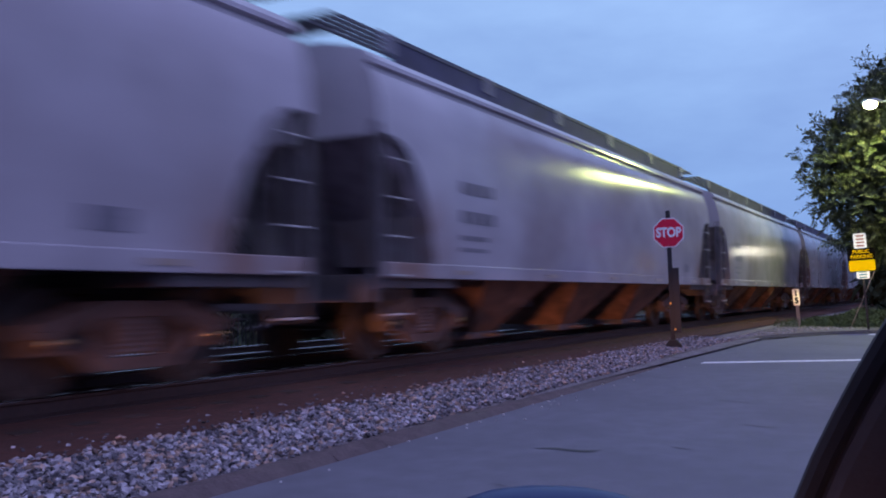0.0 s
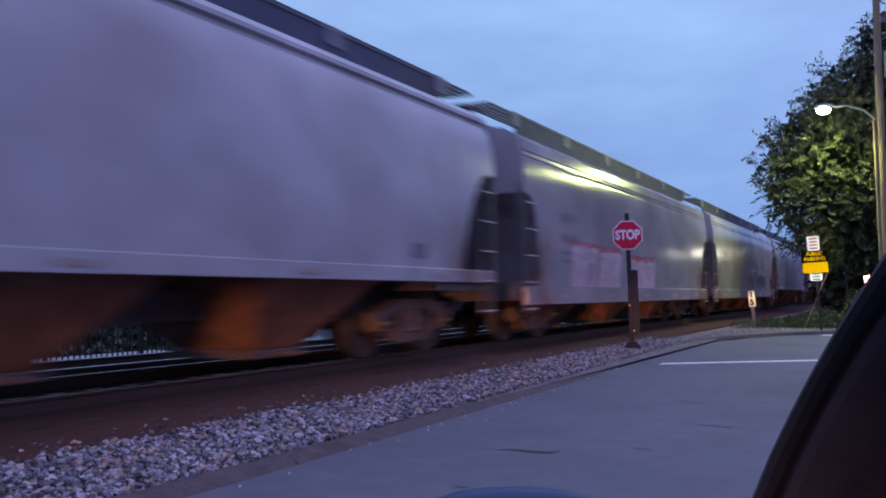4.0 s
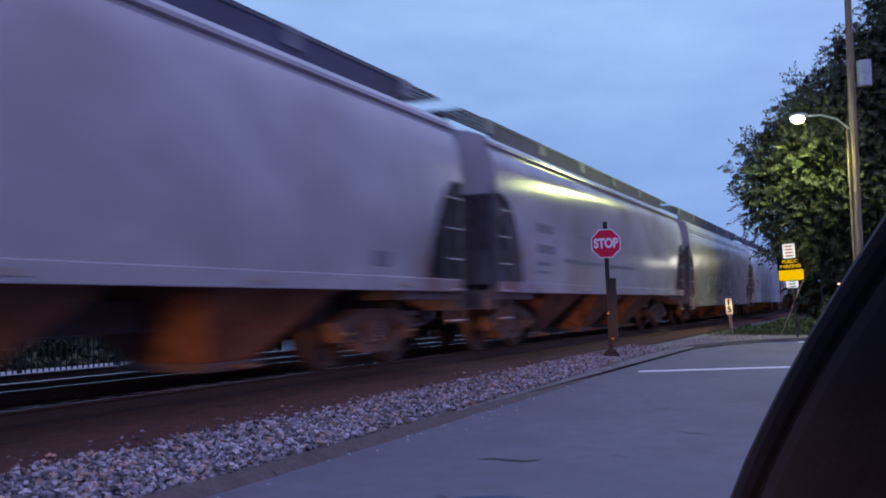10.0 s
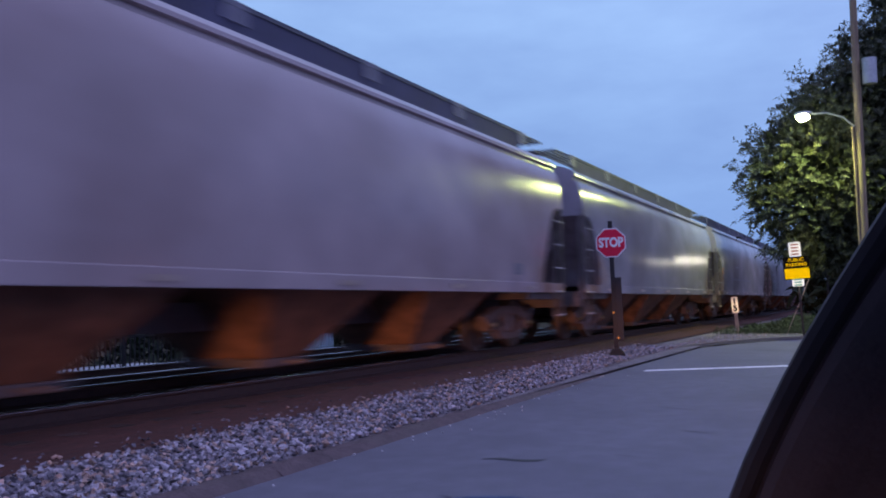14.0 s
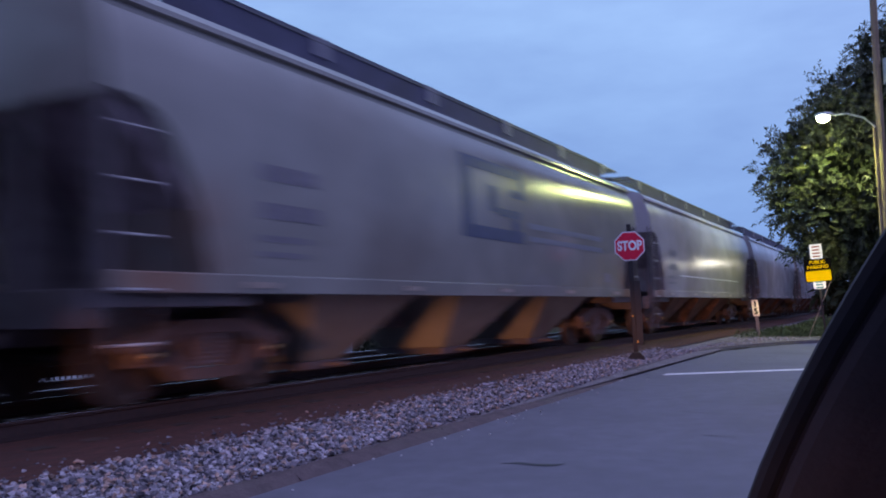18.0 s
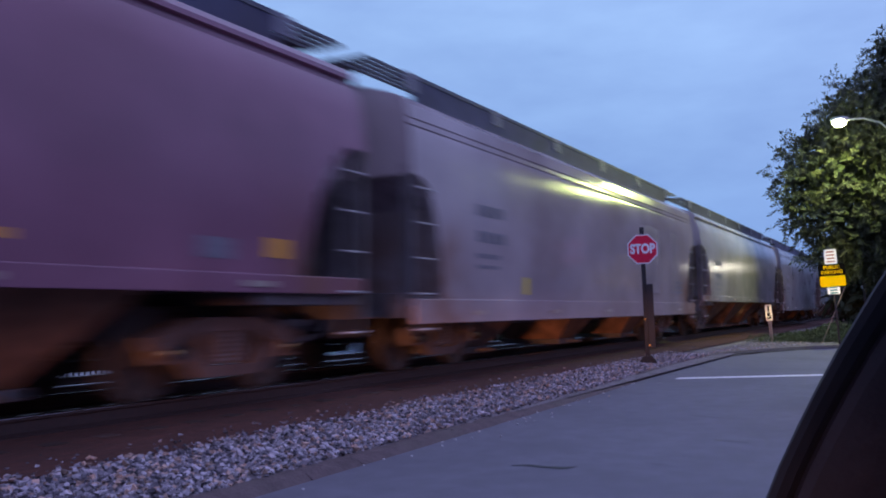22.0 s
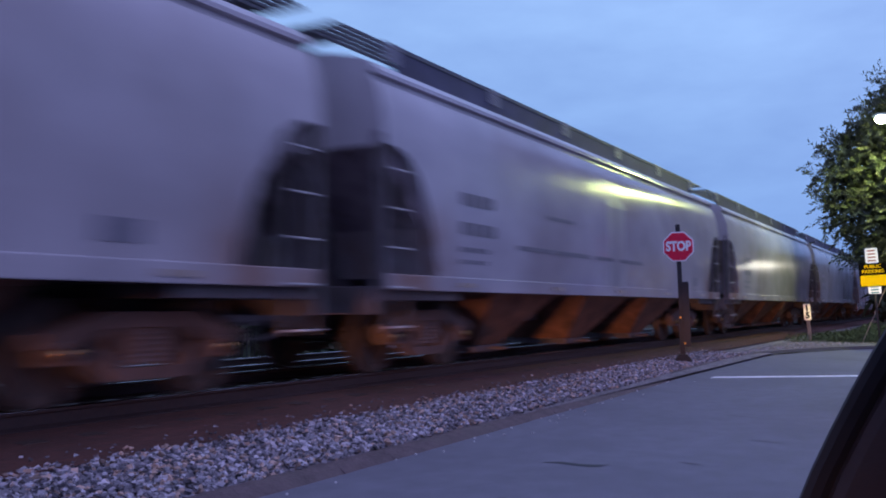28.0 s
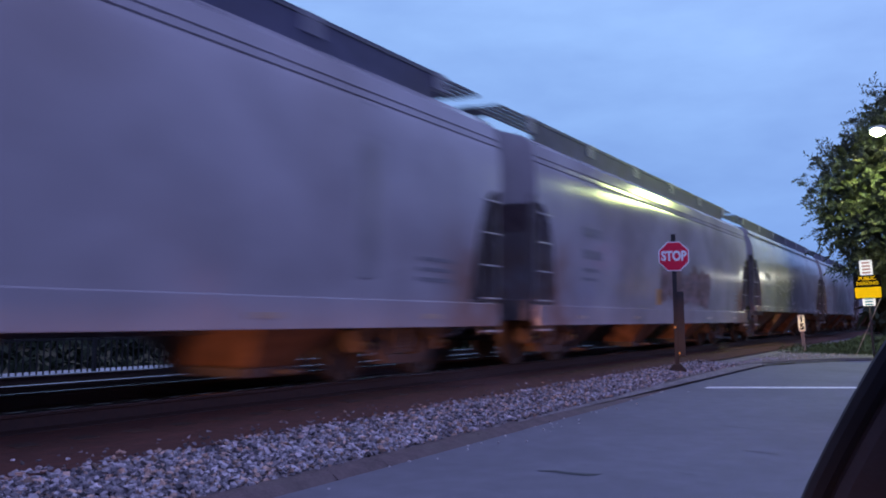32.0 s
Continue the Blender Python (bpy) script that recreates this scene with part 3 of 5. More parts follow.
def body_bm(profile, arch=3.0, cut=1.75, square=False, bow=3.0):
    """The hopper's shell: the profile along the car; towards each end the lower edge climbs to the arch over the end platform."""
    bm = bmesh.new()
    xs = sorted({0.0, *(s * v for s in (1, -1) for v in (2, 4, 6, *[BODY / 2 - cut + cut * k / 8 for k in range(9)]))})
    rings = []
    full = [(-y, z) for y, z in profile] + [(y, z) for y, z in profile[-2::-1]]
    for x in xs:
        k = max(0.0, (abs(x) - (BODY / 2 - cut)) / cut)
        lo = profile[0][1]
        zmin = lo + (arch - lo) * (k if square else min(1.0, (1 - max(0.0, 1 - k) ** bow)))
        ring = []
        for y, z in full:
            zz = max(z, zmin)
            yy = y if z >= zmin else math.copysign(side_y(profile, zmin), y)
            ring.append(bm.verts.new((x, yy, zz)))
        rings.append(ring)
    m = len(full)
    for r0, r1 in zip(rings, rings[1:]):
        for j in range(m - 1):
            if len({v.co.to_tuple(5) for v in (r0[j], r0[j + 1], r1[j + 1], r1[j])}) > 2:
                bm.faces.new((r0[j], r1[j], r1[j + 1], r0[j + 1]))
        bm.faces.new((r0[0], r0[-1], r1[-1], r1[0]))
    bm.faces.new(rings[0])
    bm.faces.new(rings[-1][::-1])
    bmesh.ops.remove_doubles(bm, verts=bm.verts, dist=0.0005)
    return bm


def hopper_bm(x0, x1, b0, b1):
    """One discharge bay: four sloped sheets down to an outlet box."""
    bm = bmesh.new()
    t = [bm.verts.new(v) for v in ((x0, -1.5, 1.42), (x1, -1.5, 1.42), (x1, 1.5, 1.42), (x0, 1.5, 1.42))]
    b = [bm.verts.new(v) for v in ((b0, -0.62, 0.42), (b1, -0.62, 0.42), (b1, 0.62, 0.42), (b0, 0.62, 0.42))]
    for k in range(4):
        bm.faces.new((t[k], t[(k + 1) % 4], b[(k + 1) % 4], b[k]))
    bm.faces.new(t[::-1])
    bm.faces.new(b)
    return bm


def wheel_mesh():
    bm = bmesh.new()
    for y in (-0.7525, 0.7525):
        s = 1 if y > 0 else -1
        disc(bm, (0, y - s * 0.045, 0), 0.485, "y", 0.03, 28)
        disc(bm, (0, y + s * 0.01, 0), 0.457, "y", 0.09, 28, 0.36)
        disc(bm, (0, y, 0), 0.37, "y", 0.03, 20)
        disc(bm, (0, y + s * 0.02, 0), 0.13, "y", 0.12, 16)
        for k in range(3):
            a = 2.094 * k
            box(bm, -0.035, 0.035, y + s * 0.012, y + s * 0.024, 0.2, 0.27, 0, Matrix.Rotation(a, 4, "Y"))
    tube(bm, [(0, -1.0, 0), (0, 1.0, 0)], 0.075, 12)
    return mesh("wheelset", bm, WHEEL)


def side_frame_bm():
    """A cast three-piece truck side: arched top chord, lower chord, two columns and pedestals."""
    bm = bmesh.new()
    top = [(-1.12, 0.50), (-1.12, 0.62), (-0.95, 0.66), (-0.5, 0.80), (0.5, 0.80), (0.95, 0.66), (1.12, 0.62), (1.12, 0.50), (0.75, 0.50), (0.42, 0.66), (-0.42, 0.66), (-0.75, 0.50)]
    prism(bm, top, "y", -0.08, 0.08)
    prism(bm, [(-0.80, 0.50), (-0.45, 0.20), (0.45, 0.20), (0.80, 0.50), (0.66, 0.52), (0.40, 0.31), (-0.40, 0.31), (-0.66, 0.52)], "y", -0.075, 0.075)
    for x in (-0.30, 0.30):
        box(bm, x - 0.06, x + 0.06, -0.07, 0.07, 0.28, 0.70)
    for x in (-0.89, 0.89):
        box(bm, x - 0.13, x + 0.13, -0.1, 0.1, 0.36, 0.56, 0.02)
    return bm


def spring_bm():
    bm = bmesh.new()
    rings = []
    for k in range(13):
        r = 0.19 if k % 2 else 0.16
        z = 0.33 + 0.30 * k / 12
        rings.append([bm.verts.new((r * math.cos(a), 0.45 * r * math.sin(a), z)) for a in [2 * math.pi * q / 12 for q in range(12)]])
    for r0, r1 in zip(rings, rings[1:]):
        for q in range(12):
            bm.faces.new((r0[q], r0[(q + 1) % 12], r1[(q + 1) % 12], r1[q]))
    bm.faces.new(rings[0][::-1])
    bm.faces.new(rings[-1])
    return bm




def build_truck(car, x, meshes):
    truck = part("truck", meshes["bolster"], None, car, "rusty cast-steel two-axle truck", at=pose(x, 0, 0))
    for y in (-1.03, 1.03):
        part("side_frame", meshes["side_frame"], None, truck, at=pose(0, y, 0))
        part("spring_set", meshes["spring"], None, truck, at=pose(0, y, 0))
    for w in (-0.89, 0.89):
        part("wheelset", meshes["wheelset"], None, truck, "steel wheels with bright treads", at=pose(w, 0, 0.457))
        for y in (-1.14, 1.14):
            part("bearing_cap", meshes["cap"], None, truck, "shiny bearing cap with a glint's amber in its colour", at=pose(w, y, 0.457))
    return truck


def grid_board_bm(x0, x1, y0, y1, z):
    bm = bmesh.new()
    k = int((x1 - x0) / 0.55)
    for yy in np.linspace(y0, y1, 5):
        box(bm, x0, x1, yy - 0.02, yy + 0.02, z - 0.035, z)
    for i in range(k + 1):
        x = x0 + (x1 - x0) * i / k
        box(bm, x - 0.03, x + 0.03, y0, y1, z - 0.03, z - 0.004)
    return bm


COMMON = {}


def common_meshes():
    bm = bmesh.new()
    box(bm, -0.18, 0.18, -1.1, 1.1, 0.42, 0.66, 0.03)
    box(bm, -0.25, 0.25, -0.25, 0.25, 0.60, 0.86, 0.03)
    COMMON["bolster"] = mesh("bolster", bm, TRUCK_STEEL)
    COMMON["side_frame"] = mesh("side_frame", side_frame_bm(), TRUCK_STEEL)
    COMMON["spring"] = mesh("spring_set", spring_bm(), CAR_BLACK)
    COMMON["wheelset"] = wheel_mesh()
    bm = bmesh.new()
    bmesh.ops.create_uvsphere(bm, u_segments=14, v_segments=8, radius=0.065, matrix=Matrix.Diagonal((1, 0.8, 1, 1)))
    COMMON["cap"] = mesh("bearing_cap", bm, CAP, smooth=True)


common_meshes()


def hopper_car(kind, colour, label):
    """A three-bay covered hopper, built about its middle on the rail heads; kind 'round', 'flat' or 'post'."""
    car = empty("hopper_car", Matrix())
    tagged(car, label, "railway wagon", "cars of the freight train")
    profile = FLAT_SIDE if kind == "flat" else ROUND_SIDE
    if kind == "post":
        profile = [(1.58, 1.42), (1.6, 1.9), (1.6, 2.5), (1.6, 3.1), (1.59, 3.6), (1.57, 3.9), (1.55, 4.0), (1.53, 4.02), (1.53, 4.04), (1.5, 4.06), (1.45, 4.08), (1.3, 4.12), (1.0, 4.2), (0.5, 4.27), (0.0, 4.3)]
    arch, cut = {"round": (2.97, 1.25), "flat": (2.85, 0.9), "post": (3.5, 1.5)}[kind]
    part("body", body_bm(profile, arch, cut, kind == "post"), colour, car, smooth=True)
    # side sills
    z0, z1, yo = {"round": (1.24, 1.42, 1.61), "flat": (0.87, 1.19, 1.615), "post": (1.22, 1.42, 1.61)}[kind]
    for s in (-1, 1):
        bm = bmesh.new()
        y0, y1 = sorted((s * (yo - 0.09), s * yo))
        e = BODY / 2 - 0.05
        box(bm, -e, e, y0, y1, z0, z1 + 0.015, 0.015)
        part("side_sill", bm, colour, car)
    # discharge bays
    span, half = {"round": (3.77, 1.36), "flat": (4.35, 1.05), "post": (4.45, 1.45)}[kind]
    for i in (-1, 0, 1):
        c = i * span
        part("hopper_bay", hopper_bm(c - half, c + half, c - 0.4, c + 0.4), CAR_RUST if kind != "post" else colour, car, "sloped sheets of a discharge bay")
        bm = bmesh.new()
        box(bm, c - 0.5, c + 0.5, -0.66, 0.66, 0.31, 0.42, 0.02)
        tube(bm, [(c, -0.95, 0.37), (c, 0.95, 0.37)], 0.03, 8)
        part("outlet_gate", bm, CAR_BLACK, car)
    bm = bmesh.new()
    box(bm, -BODY / 2, BODY / 2, -0.2, 0.2, 0.78, 1.12)
    part("centre_sill", bm, CAR_BLACK, car)
    # roof: hatches, boards
    bm = bmesh.new()
    box(bm, -BODY / 2 + 1.4, BODY / 2 - 1.4, -0.33, 0.33, 4.1, 4.30, 0.02)
    part("hatch_coaming", bm, HATCH, car)
    for i in range(4):
        ln = (BODY - 3.0) / 4
        x0 = -BODY / 2 + 1.5 + i * ln
        bm = bmesh.new()
        box(bm, x0 + 0.04, x0 + ln - 0.04, -0.38, 0.38, 4.29, 4.37, 0.03)
        for j in range(4):
            xx = x0 + (j + 0.5) * ln / 4
            box(bm, xx - 0.04, xx + 0.04, -0.42, 0.42, 4.36, 4.41)
        part("hatch_cover", bm, HATCH, car)
    for s in (-1, 1):
        y0, y1 = sorted((s * 0.58, s * 1.05))
        part("running_board", grid_board_bm(-BODY / 2 - 0.25, BODY / 2 + 0.25, y0, y1, 4.455), BOARD, car, "grated steel running board")
        bm = bmesh.new()
        box(bm, -0.13, 0.13, -0.012, 0.012, 4.23, 4.48)
        plate = mesh("board_bracket", bm, BRACKET)
        for i in range(6):
            x = -BODY / 2 + 0.9 + i * (BODY - 1.8) / 5
            part("board_bracket", plate, None, car, "pale bracket plate", at=pose(x, s * 1.075, 0))
        if kind != "post":
            bm = bmesh.new()
            y0, y1 = sorted((s * 1.02, s * 1.055))
            box(bm, -BODY / 2 + 1.0, BODY / 2 - 1.0, y0, y1, 4.06, 4.485)
            part("board_skirt", bm, HATCH, car)
    for s in (-1, 1):
        bm = bmesh.new()
        box(bm, min(s * (BODY / 2 - 0.35), s * (BODY / 2 + 0.25)), max(s * (BODY / 2 - 0.35), s * (BODY / 2 + 0.25)), -0.6, 0.6, 4.44, 4.48)
        part("end_walk", bm, BOARD, car)
    # ends
    for s in (-1, 1):
        e = s * BODY / 2
        bm = bmesh.new()
        box(bm, min(e, e - s * 1.9), max(e, e - s * 1.9), -1.52, 1.52, 1.12, 1.25, 0.01)
        box(bm, min(e, e + s * 0.12), max(e, e + s * 0.12), -1.5, 1.5, 0.95, 1.28, 0.01)
        part("end_platform", bm, CAR_BLACK, car, "grimy end platform and end sill")
        bm = bmesh.new()
        box(bm, min(e - s * 0.1, e), max(e - s * 0.1, e), -0.07, 0.07, 1.25, arch + 0.15)
        upright = mesh("end_post", bm, colour if kind == "post" else CAR_BLACK)
        for y in (-1.5, -0.5, 0.5, 1.5):
            part("end_post", upright, None, car, at=pose(0, y, 0))
        bm = bmesh.new()
        q = [(e - s * 2.0, 1.25), (e - s * 0.3, arch + 0.12), (e - s * 0.12, arch), (e - s * 1.85, 1.25)]
        prism(bm, q if s < 0 else q[::-1], "y", -1.45, 1.45)
        web = bmesh.new()
        box(web, min(e - s * 0.12, e - s * 1.75), max(e - s * 0.12, e - s * 1.75), -0.03, 0.03, 1.25, arch - 0.02)
        part("end_web", web, CAR_BLACK, car)
        part("slope_sheet", bm, END_STEEL, car, "dark slope sheet under the end")
        for y in (-1.56, 1.56):
            for xo in (0.3,):
                top = 4.0 if xo < 0.5 else 2.6
                bm = bmesh.new()
                for k in (-1, 1):
                    x = e - s * xo + k * 0.21
                    box(bm, x - 0.022, x + 0.022, y - 0.02, y + 0.02, 0.75 if xo < 0.5 else 1.2, min(top, arch + 0.1))
                lad = part("ladder", bm, CAR_BLACK, car)
                nr = 5 if xo < 0.5 else 3
                bm = bmesh.new()
                tube(bm, [(-0.22, 0, 0), (-0.22, math.copysign(0.06, y), 0), (0.22, math.copysign(0.06, y), 0), (0.22, 0, 0)], 0.014, 6)
                bar = mesh("rung", bm, RUNG)
                for k in range(nr):
                    z = 0.80 + k * 0.47 if xo < 0.5 else 1.55 + 0.45 * k
                    part("rung", bar, None, lad, at=pose(e - s * xo, y, z))
        bm = bmesh.new()
        box(bm, min(e, e + s * 0.62), max(e, e + s * 0.62), -0.1, 0.1, 0.72, 0.92, 0.02)
        k0 = e + s * 0.62
        prism(bm, [(k0, -0.14), (k0 + s * 0.15, -0.10), (k0 + s * 0.17, 0.02), (k0, 0.12)] if s < 0 else [(k0, 0.12), (k0 + s * 0.17, 0.02), (k0 + s * 0.15, -0.10), (k0, -0.14)], "z", 0.68, 0.96)
        part("coupler", bm, CAR_BLACK, car)
        bm = bmesh.new()
        tube(bm, [(e, 0.35 * s, 0.85), (e + s * 0.35, 0.36 * s, 0.6), (e + s * 0.7, 0.2 * s, 0.5)], 0.028, 8)
        part("brake_hose", bm, CAR_BLACK, car)
    bm = bmesh.new()
    disc(bm, (-BODY / 2 + 0.25, 0.95, 2.35), 0.28, "x", 0.05, 20, 0.24)
    box(bm, -BODY / 2 + 0.2, -BODY / 2 + 0.4, 0.8, 1.1, 2.1, 2.55, 0.03)
    part("brake_wheel", bm, CAR_BLACK, car)
    bm = bmesh.new()
    tube(bm, [(-BODY / 2 + 1.3, -0.5, 1.5), (-BODY / 2 + 2.2, -0.5, 1.5)], 0.2, 14)
    part("air_reservoir", bm, CAR_BLACK, car)
    for x in (-TRUCK, TRUCK):
        build_truck(car, x, COMMON)
    return car


def patch(car, name, profile, x0, x1, z0, z1, material, label="", skew=0.0, lift=0.007):
    """A painted mark on the near side, laid on the curved sheet."""
    bm = bmesh.new()
    k = 4
    rows = []
    for i in range(k + 1):
        z = z0 + (z1 - z0) * i / k
        y = -side_y(profile, z) - lift
        d = skew * i / k
        rows.append((bm.verts.new((x0 + d, y, z)), bm.verts.new((x1 + d, y, z))))
    for (a, b), (c, d) in zip(rows, rows[1:]):
        bm.faces.new((a, b, d, c))
    return part(name, bm, material, car, label)


def stroke(bm, profile, points, w, lift=0.010):
    """A painted line through (x, z) points on the near side."""
    prev = None
    pts = [Vector(p) for p in points]
    for i, p in enumerate(pts):
        d = (pts[min(i + 1, len(pts) - 1)] - pts[max(i - 1, 0)])
        d = d.normalized() if d.length else Vector((1, 0))
        nn = Vector((-d.y, d.x)) * w / 2
        a, b = p + nn, p - nn
        cur = [bm.verts.new((q.x, -side_y(profile, q.y) - lift, q.y)) for q in (a, b)]
        if prev:
            bm.faces.new((prev[0], cur[0], cur[1], prev[1]))
        prev = cur


def scrawl(car, profile, x0, x1, z0, z1, count, material, seed, w=0.07, label=""):
    """Sprayed bubble letters: loops, bows and bars side by side."""
    rnd = random.Random(seed)
    bm = bmesh.new()
    step = (x1 - x0) / count
    for i in range(count):
        cx, cz = x0 + step * (i + 0.5), (z0 + z1) / 2
        rx, rz = step * rnd.uniform(0.36, 0.52), (z1 - z0) * rnd.uniform(0.32, 0.48)
        a0, a1 = rnd.uniform(-0.6, 1.2), rnd.uniform(3.6, 6.2)
        stroke(bm, profile, [(cx + rx * math.cos(a0 + (a1 - a0) * k / 12), cz + rz * math.sin(a0 + (a1 - a0) * k / 12)) for k in range(13)], w * rnd.uniform(0.7, 1.5))
        if rnd.random() < 0.7:
            stroke(bm, profile, [(cx - rx * 0.8, cz + rz * rnd.uniform(-0.5, 0.6)), (cx + rx * 0.7, cz + rz * rnd.uniform(-0.6, 0.6))], w * rnd.uniform(0.6, 1.2))
        if rnd.random() < 0.6:
            stroke(bm, profile, [(cx - rx * 0.5, z0), (cx - rx * 0.4, cz), (cx - rx * 0.6, z1)], w)
    return tagged(part("graffiti", bm, material, car, label), kind="stuff")


def bubble_letters(car, profile, x0, x1, z0, z1, count, fills, line, seed, w=0.06, label="", slope=0.0):
    """A sprayed piece: fat uneven letters that overlap, each filled in one of a few colours and drawn round in a dark line."""
    rnd = random.Random(seed)
    step = (x1 - x0) / count
    drawn = [bmesh.new() for _ in fills]
    dark = bmesh.new()
    for i in range(count):
        cx, cz = x0 + step * (i + 0.5), (z0 + z1) / 2 + slope * (i / count - 0.5) + rnd.uniform(-0.08, 0.08)
        rx, rz = step * rnd.uniform(0.5, 0.72), (z1 - z0) / 2 * rnd.uniform(0.75, 1.05)
        lean, ph = rnd.uniform(-0.25, 0.35), rnd.uniform(0, 6.3)
        ring = []
        for k in range(22):
            a = 2 * math.pi * k / 22
            f = 0.80 + 0.13 * math.sin(3 * a + ph) + 0.10 * math.sin(5 * a + 2 * ph) + rnd.uniform(-0.04, 0.04)
            u, v = math.copysign(abs(math.cos(a)) ** 0.7, math.cos(a)) * rx * f, math.copysign(abs(math.sin(a)) ** 0.7, math.sin(a)) * rz * f
            ring.append((cx + u + lean * v, min(max(cz + v, z0), z1 + 0.2)))
        lift = 0.006 + 0.0008 * (i % 3)
        q = rnd.choices(range(len(fills)), [3, 2, 1][:len(fills)])[0]
        mid = drawn[q].verts.new((cx, -side_y(profile, cz) - lift, cz))
        rim = [drawn[q].verts.new((x, -side_y(profile, z) - lift, z)) for x, z in ring]
        for k in range(22):
            drawn[q].faces.new((mid, rim[k], rim[(k + 1) % 22]))
        a0 = rnd.randrange(22)
        stroke(dark, profile, [ring[(a0 + k) % 22] for k in range(rnd.randint(12, 20))], w * rnd.uniform(0.6, 1.6), 0.0105)
        for _ in range(2):
            g = rnd.uniform(0.1, 0.5)
            stroke(dark, profile, [(cx - rx * g, cz + rz * rnd.uniform(-0.5, 0.4)), (cx, cz + rz * rnd.uniform(-0.4, 0.4)), (cx + rx * g, cz + rz * rnd.uniform(-0.5, 0.4))], w * rnd.uniform(0.5, 1.2), 0.0112)
    for bm, material in zip(drawn, fills):
        if bm.faces:
            tagged(part("graffiti", bm, material, car, label), kind="stuff")
        else:
            bm.free()
    tagged(part("graffiti", dark, line, car, "dark sprayed outlines"), kind="stuff")


# places of the coupled ends along the track at 0 s, front of the train first
ENDS = [25.57, 7.90, -9.73, -27.36, -44.91, -62.39, -79.82, -97.22, -114.76, -132.46, -150.23, -167.95, -185.66, -203.46, -221.29, -239.08, -256.91, -274.46, -291.95, -309.38, -326.72, -344.02, -361.49, -379.01, -396.53, -413.98, -431.46, -449.02]
SPEED, SLOWING = 14.413, -0.230


def run(u, t):
    return u + SPEED * t + SLOWING * (t * t / 32 - t)


HEAD = [ENDS[0] + LEN * k for k in range(8, 0, -1)]
TAIL = [ENDS[-1] - LEN * k for k in (1, 2)]
JOINTS = HEAD + ENDS + TAIL
FIRST = len(HEAD)    # the joint that is ENDS[0]

MODELS = {
    "round": hopper_car("round", GREY, "grey covered hopper car with rounded sides and arched ends"),
    "flat": hopper_car("flat", GREY, "grey covered hopper car with a deep side sill"),
    "post": hopper_car("post", WHITE, "white covered hopper car with straight sides and end posts"),
}
# car number from the joint ahead of it: kind, paint, label
SPECIAL = {
    1: ("round", PALE), 2: ("round", GREY), 3: ("flat", GREY_WARM), 4: ("flat", GREY_FLAT), 5: ("round", PALE), 6: ("post", WHITE), 7: ("round", PEARL), 8: ("flat", GREY_FLAT), 9: ("round", GREY),
    10: ("round", GREY_WARM), 11: ("round", PALE), 12: ("round", GREY_DARK), 13: ("round", PINKISH), 14: ("round", GREY), 15: ("round", GREY), 16: ("round", CREAM),
    17: ("flat", GREY_FLAT), 18: ("round", GREY_WARM), 19: ("flat", PINKISH), 20: ("round", MAROON), 21: ("flat", PINKISH), 22: ("round", COOL), 23: ("round", GREY),
    24: ("round", GREY), 25: ("round", GREY_WARM), 26: ("round", GREY_DARK), 27: ("flat", GREY_FLAT), 28: ("flat", GREY_FLAT),
}
PAINTED = {COOL.name: "cool grey", PINKISH.name: "pinkish grey", GREY.name: "grey", GREY_FLAT.name: "ash-grey", GREY_DARK.name: "slate-grey", GREY_WARM.name: "warm grey", CREAM.name: "cream", WHITE.name: "white", PEARL.name: "pearl-white", PALE.name: "pale grey", MAROON.name: "maroon"}
SHAPE = {"round": "rounded sides", "flat": "a deep side sill", "post": "straight sides"}
CARS = {}
plain = [("round", GREY), ("round", GREY_WARM), ("round", GREY_DARK)]
for j in range(len(JOINTS) - 1):
    num = j - FIRST + 1
    kind, colour = SPECIAL.get(num, plain[num % 3] if num > -2 else ("flat" if num % 4 == 0 else "round", plain[num % 3][1]))
    car = copy_thing(MODELS[kind], Matrix())
    tagged(car, "dusty %s covered hopper car with %s" % (PAINTED[colour.name], SHAPE[kind]))
    for o in car.children:
        if o.name.split(".")[0] in ("body", "side_sill") or (kind == "post" and o.name.split(".")[0] in ("end_post", "hopper_bay")):
            o.material_slots[0].link = "OBJECT"
            o.material_slots[0].material = colour
    CARS[num] = (car, kind, (JOINTS[j] + JOINTS[j + 1]) / 2)
# one car has wide slanting end openings; the bays of some are painted like their sides
for o in CARS[21][0].children:
    if o.name.startswith("body"):
        o.data = mesh("body", body_bm(FLAT_SIDE, 2.9, 1.95, bow=1.5), PINKISH, smooth=True)
    elif o.name.startswith("slope_sheet"):
        e = BODY / 2 if max(v.co.x for v in o.data.vertices) > 0 else -BODY / 2
        s = 1 if e > 0 else -1
        q = [(e - s * 2.6, 1.2), (e - s * 0.3, 3.05), (e - s * 0.1, 2.9), (e - s * 2.4, 1.2)]
        bm = bmesh.new()
        prism(bm, q if s < 0 else q[::-1], "y", -1.5, 1.5)
        o.data = mesh("slope_sheet", bm, END_STEEL)
OCHRE = mat("bay_ochre", (0.46, 0.34, 0.10), 0.7, grain=0.25, scale=4, stain=0.5, stain_scale=2, stain_colour=(0.16, 0.13, 0.07))
DUSTY = mat("bay_dusty", (0.33, 0.26, 0.25), 0.75, grain=0.25, scale=4, stain=0.5, stain_scale=1.5, stain_colour=(0.2, 0.12, 0.08))
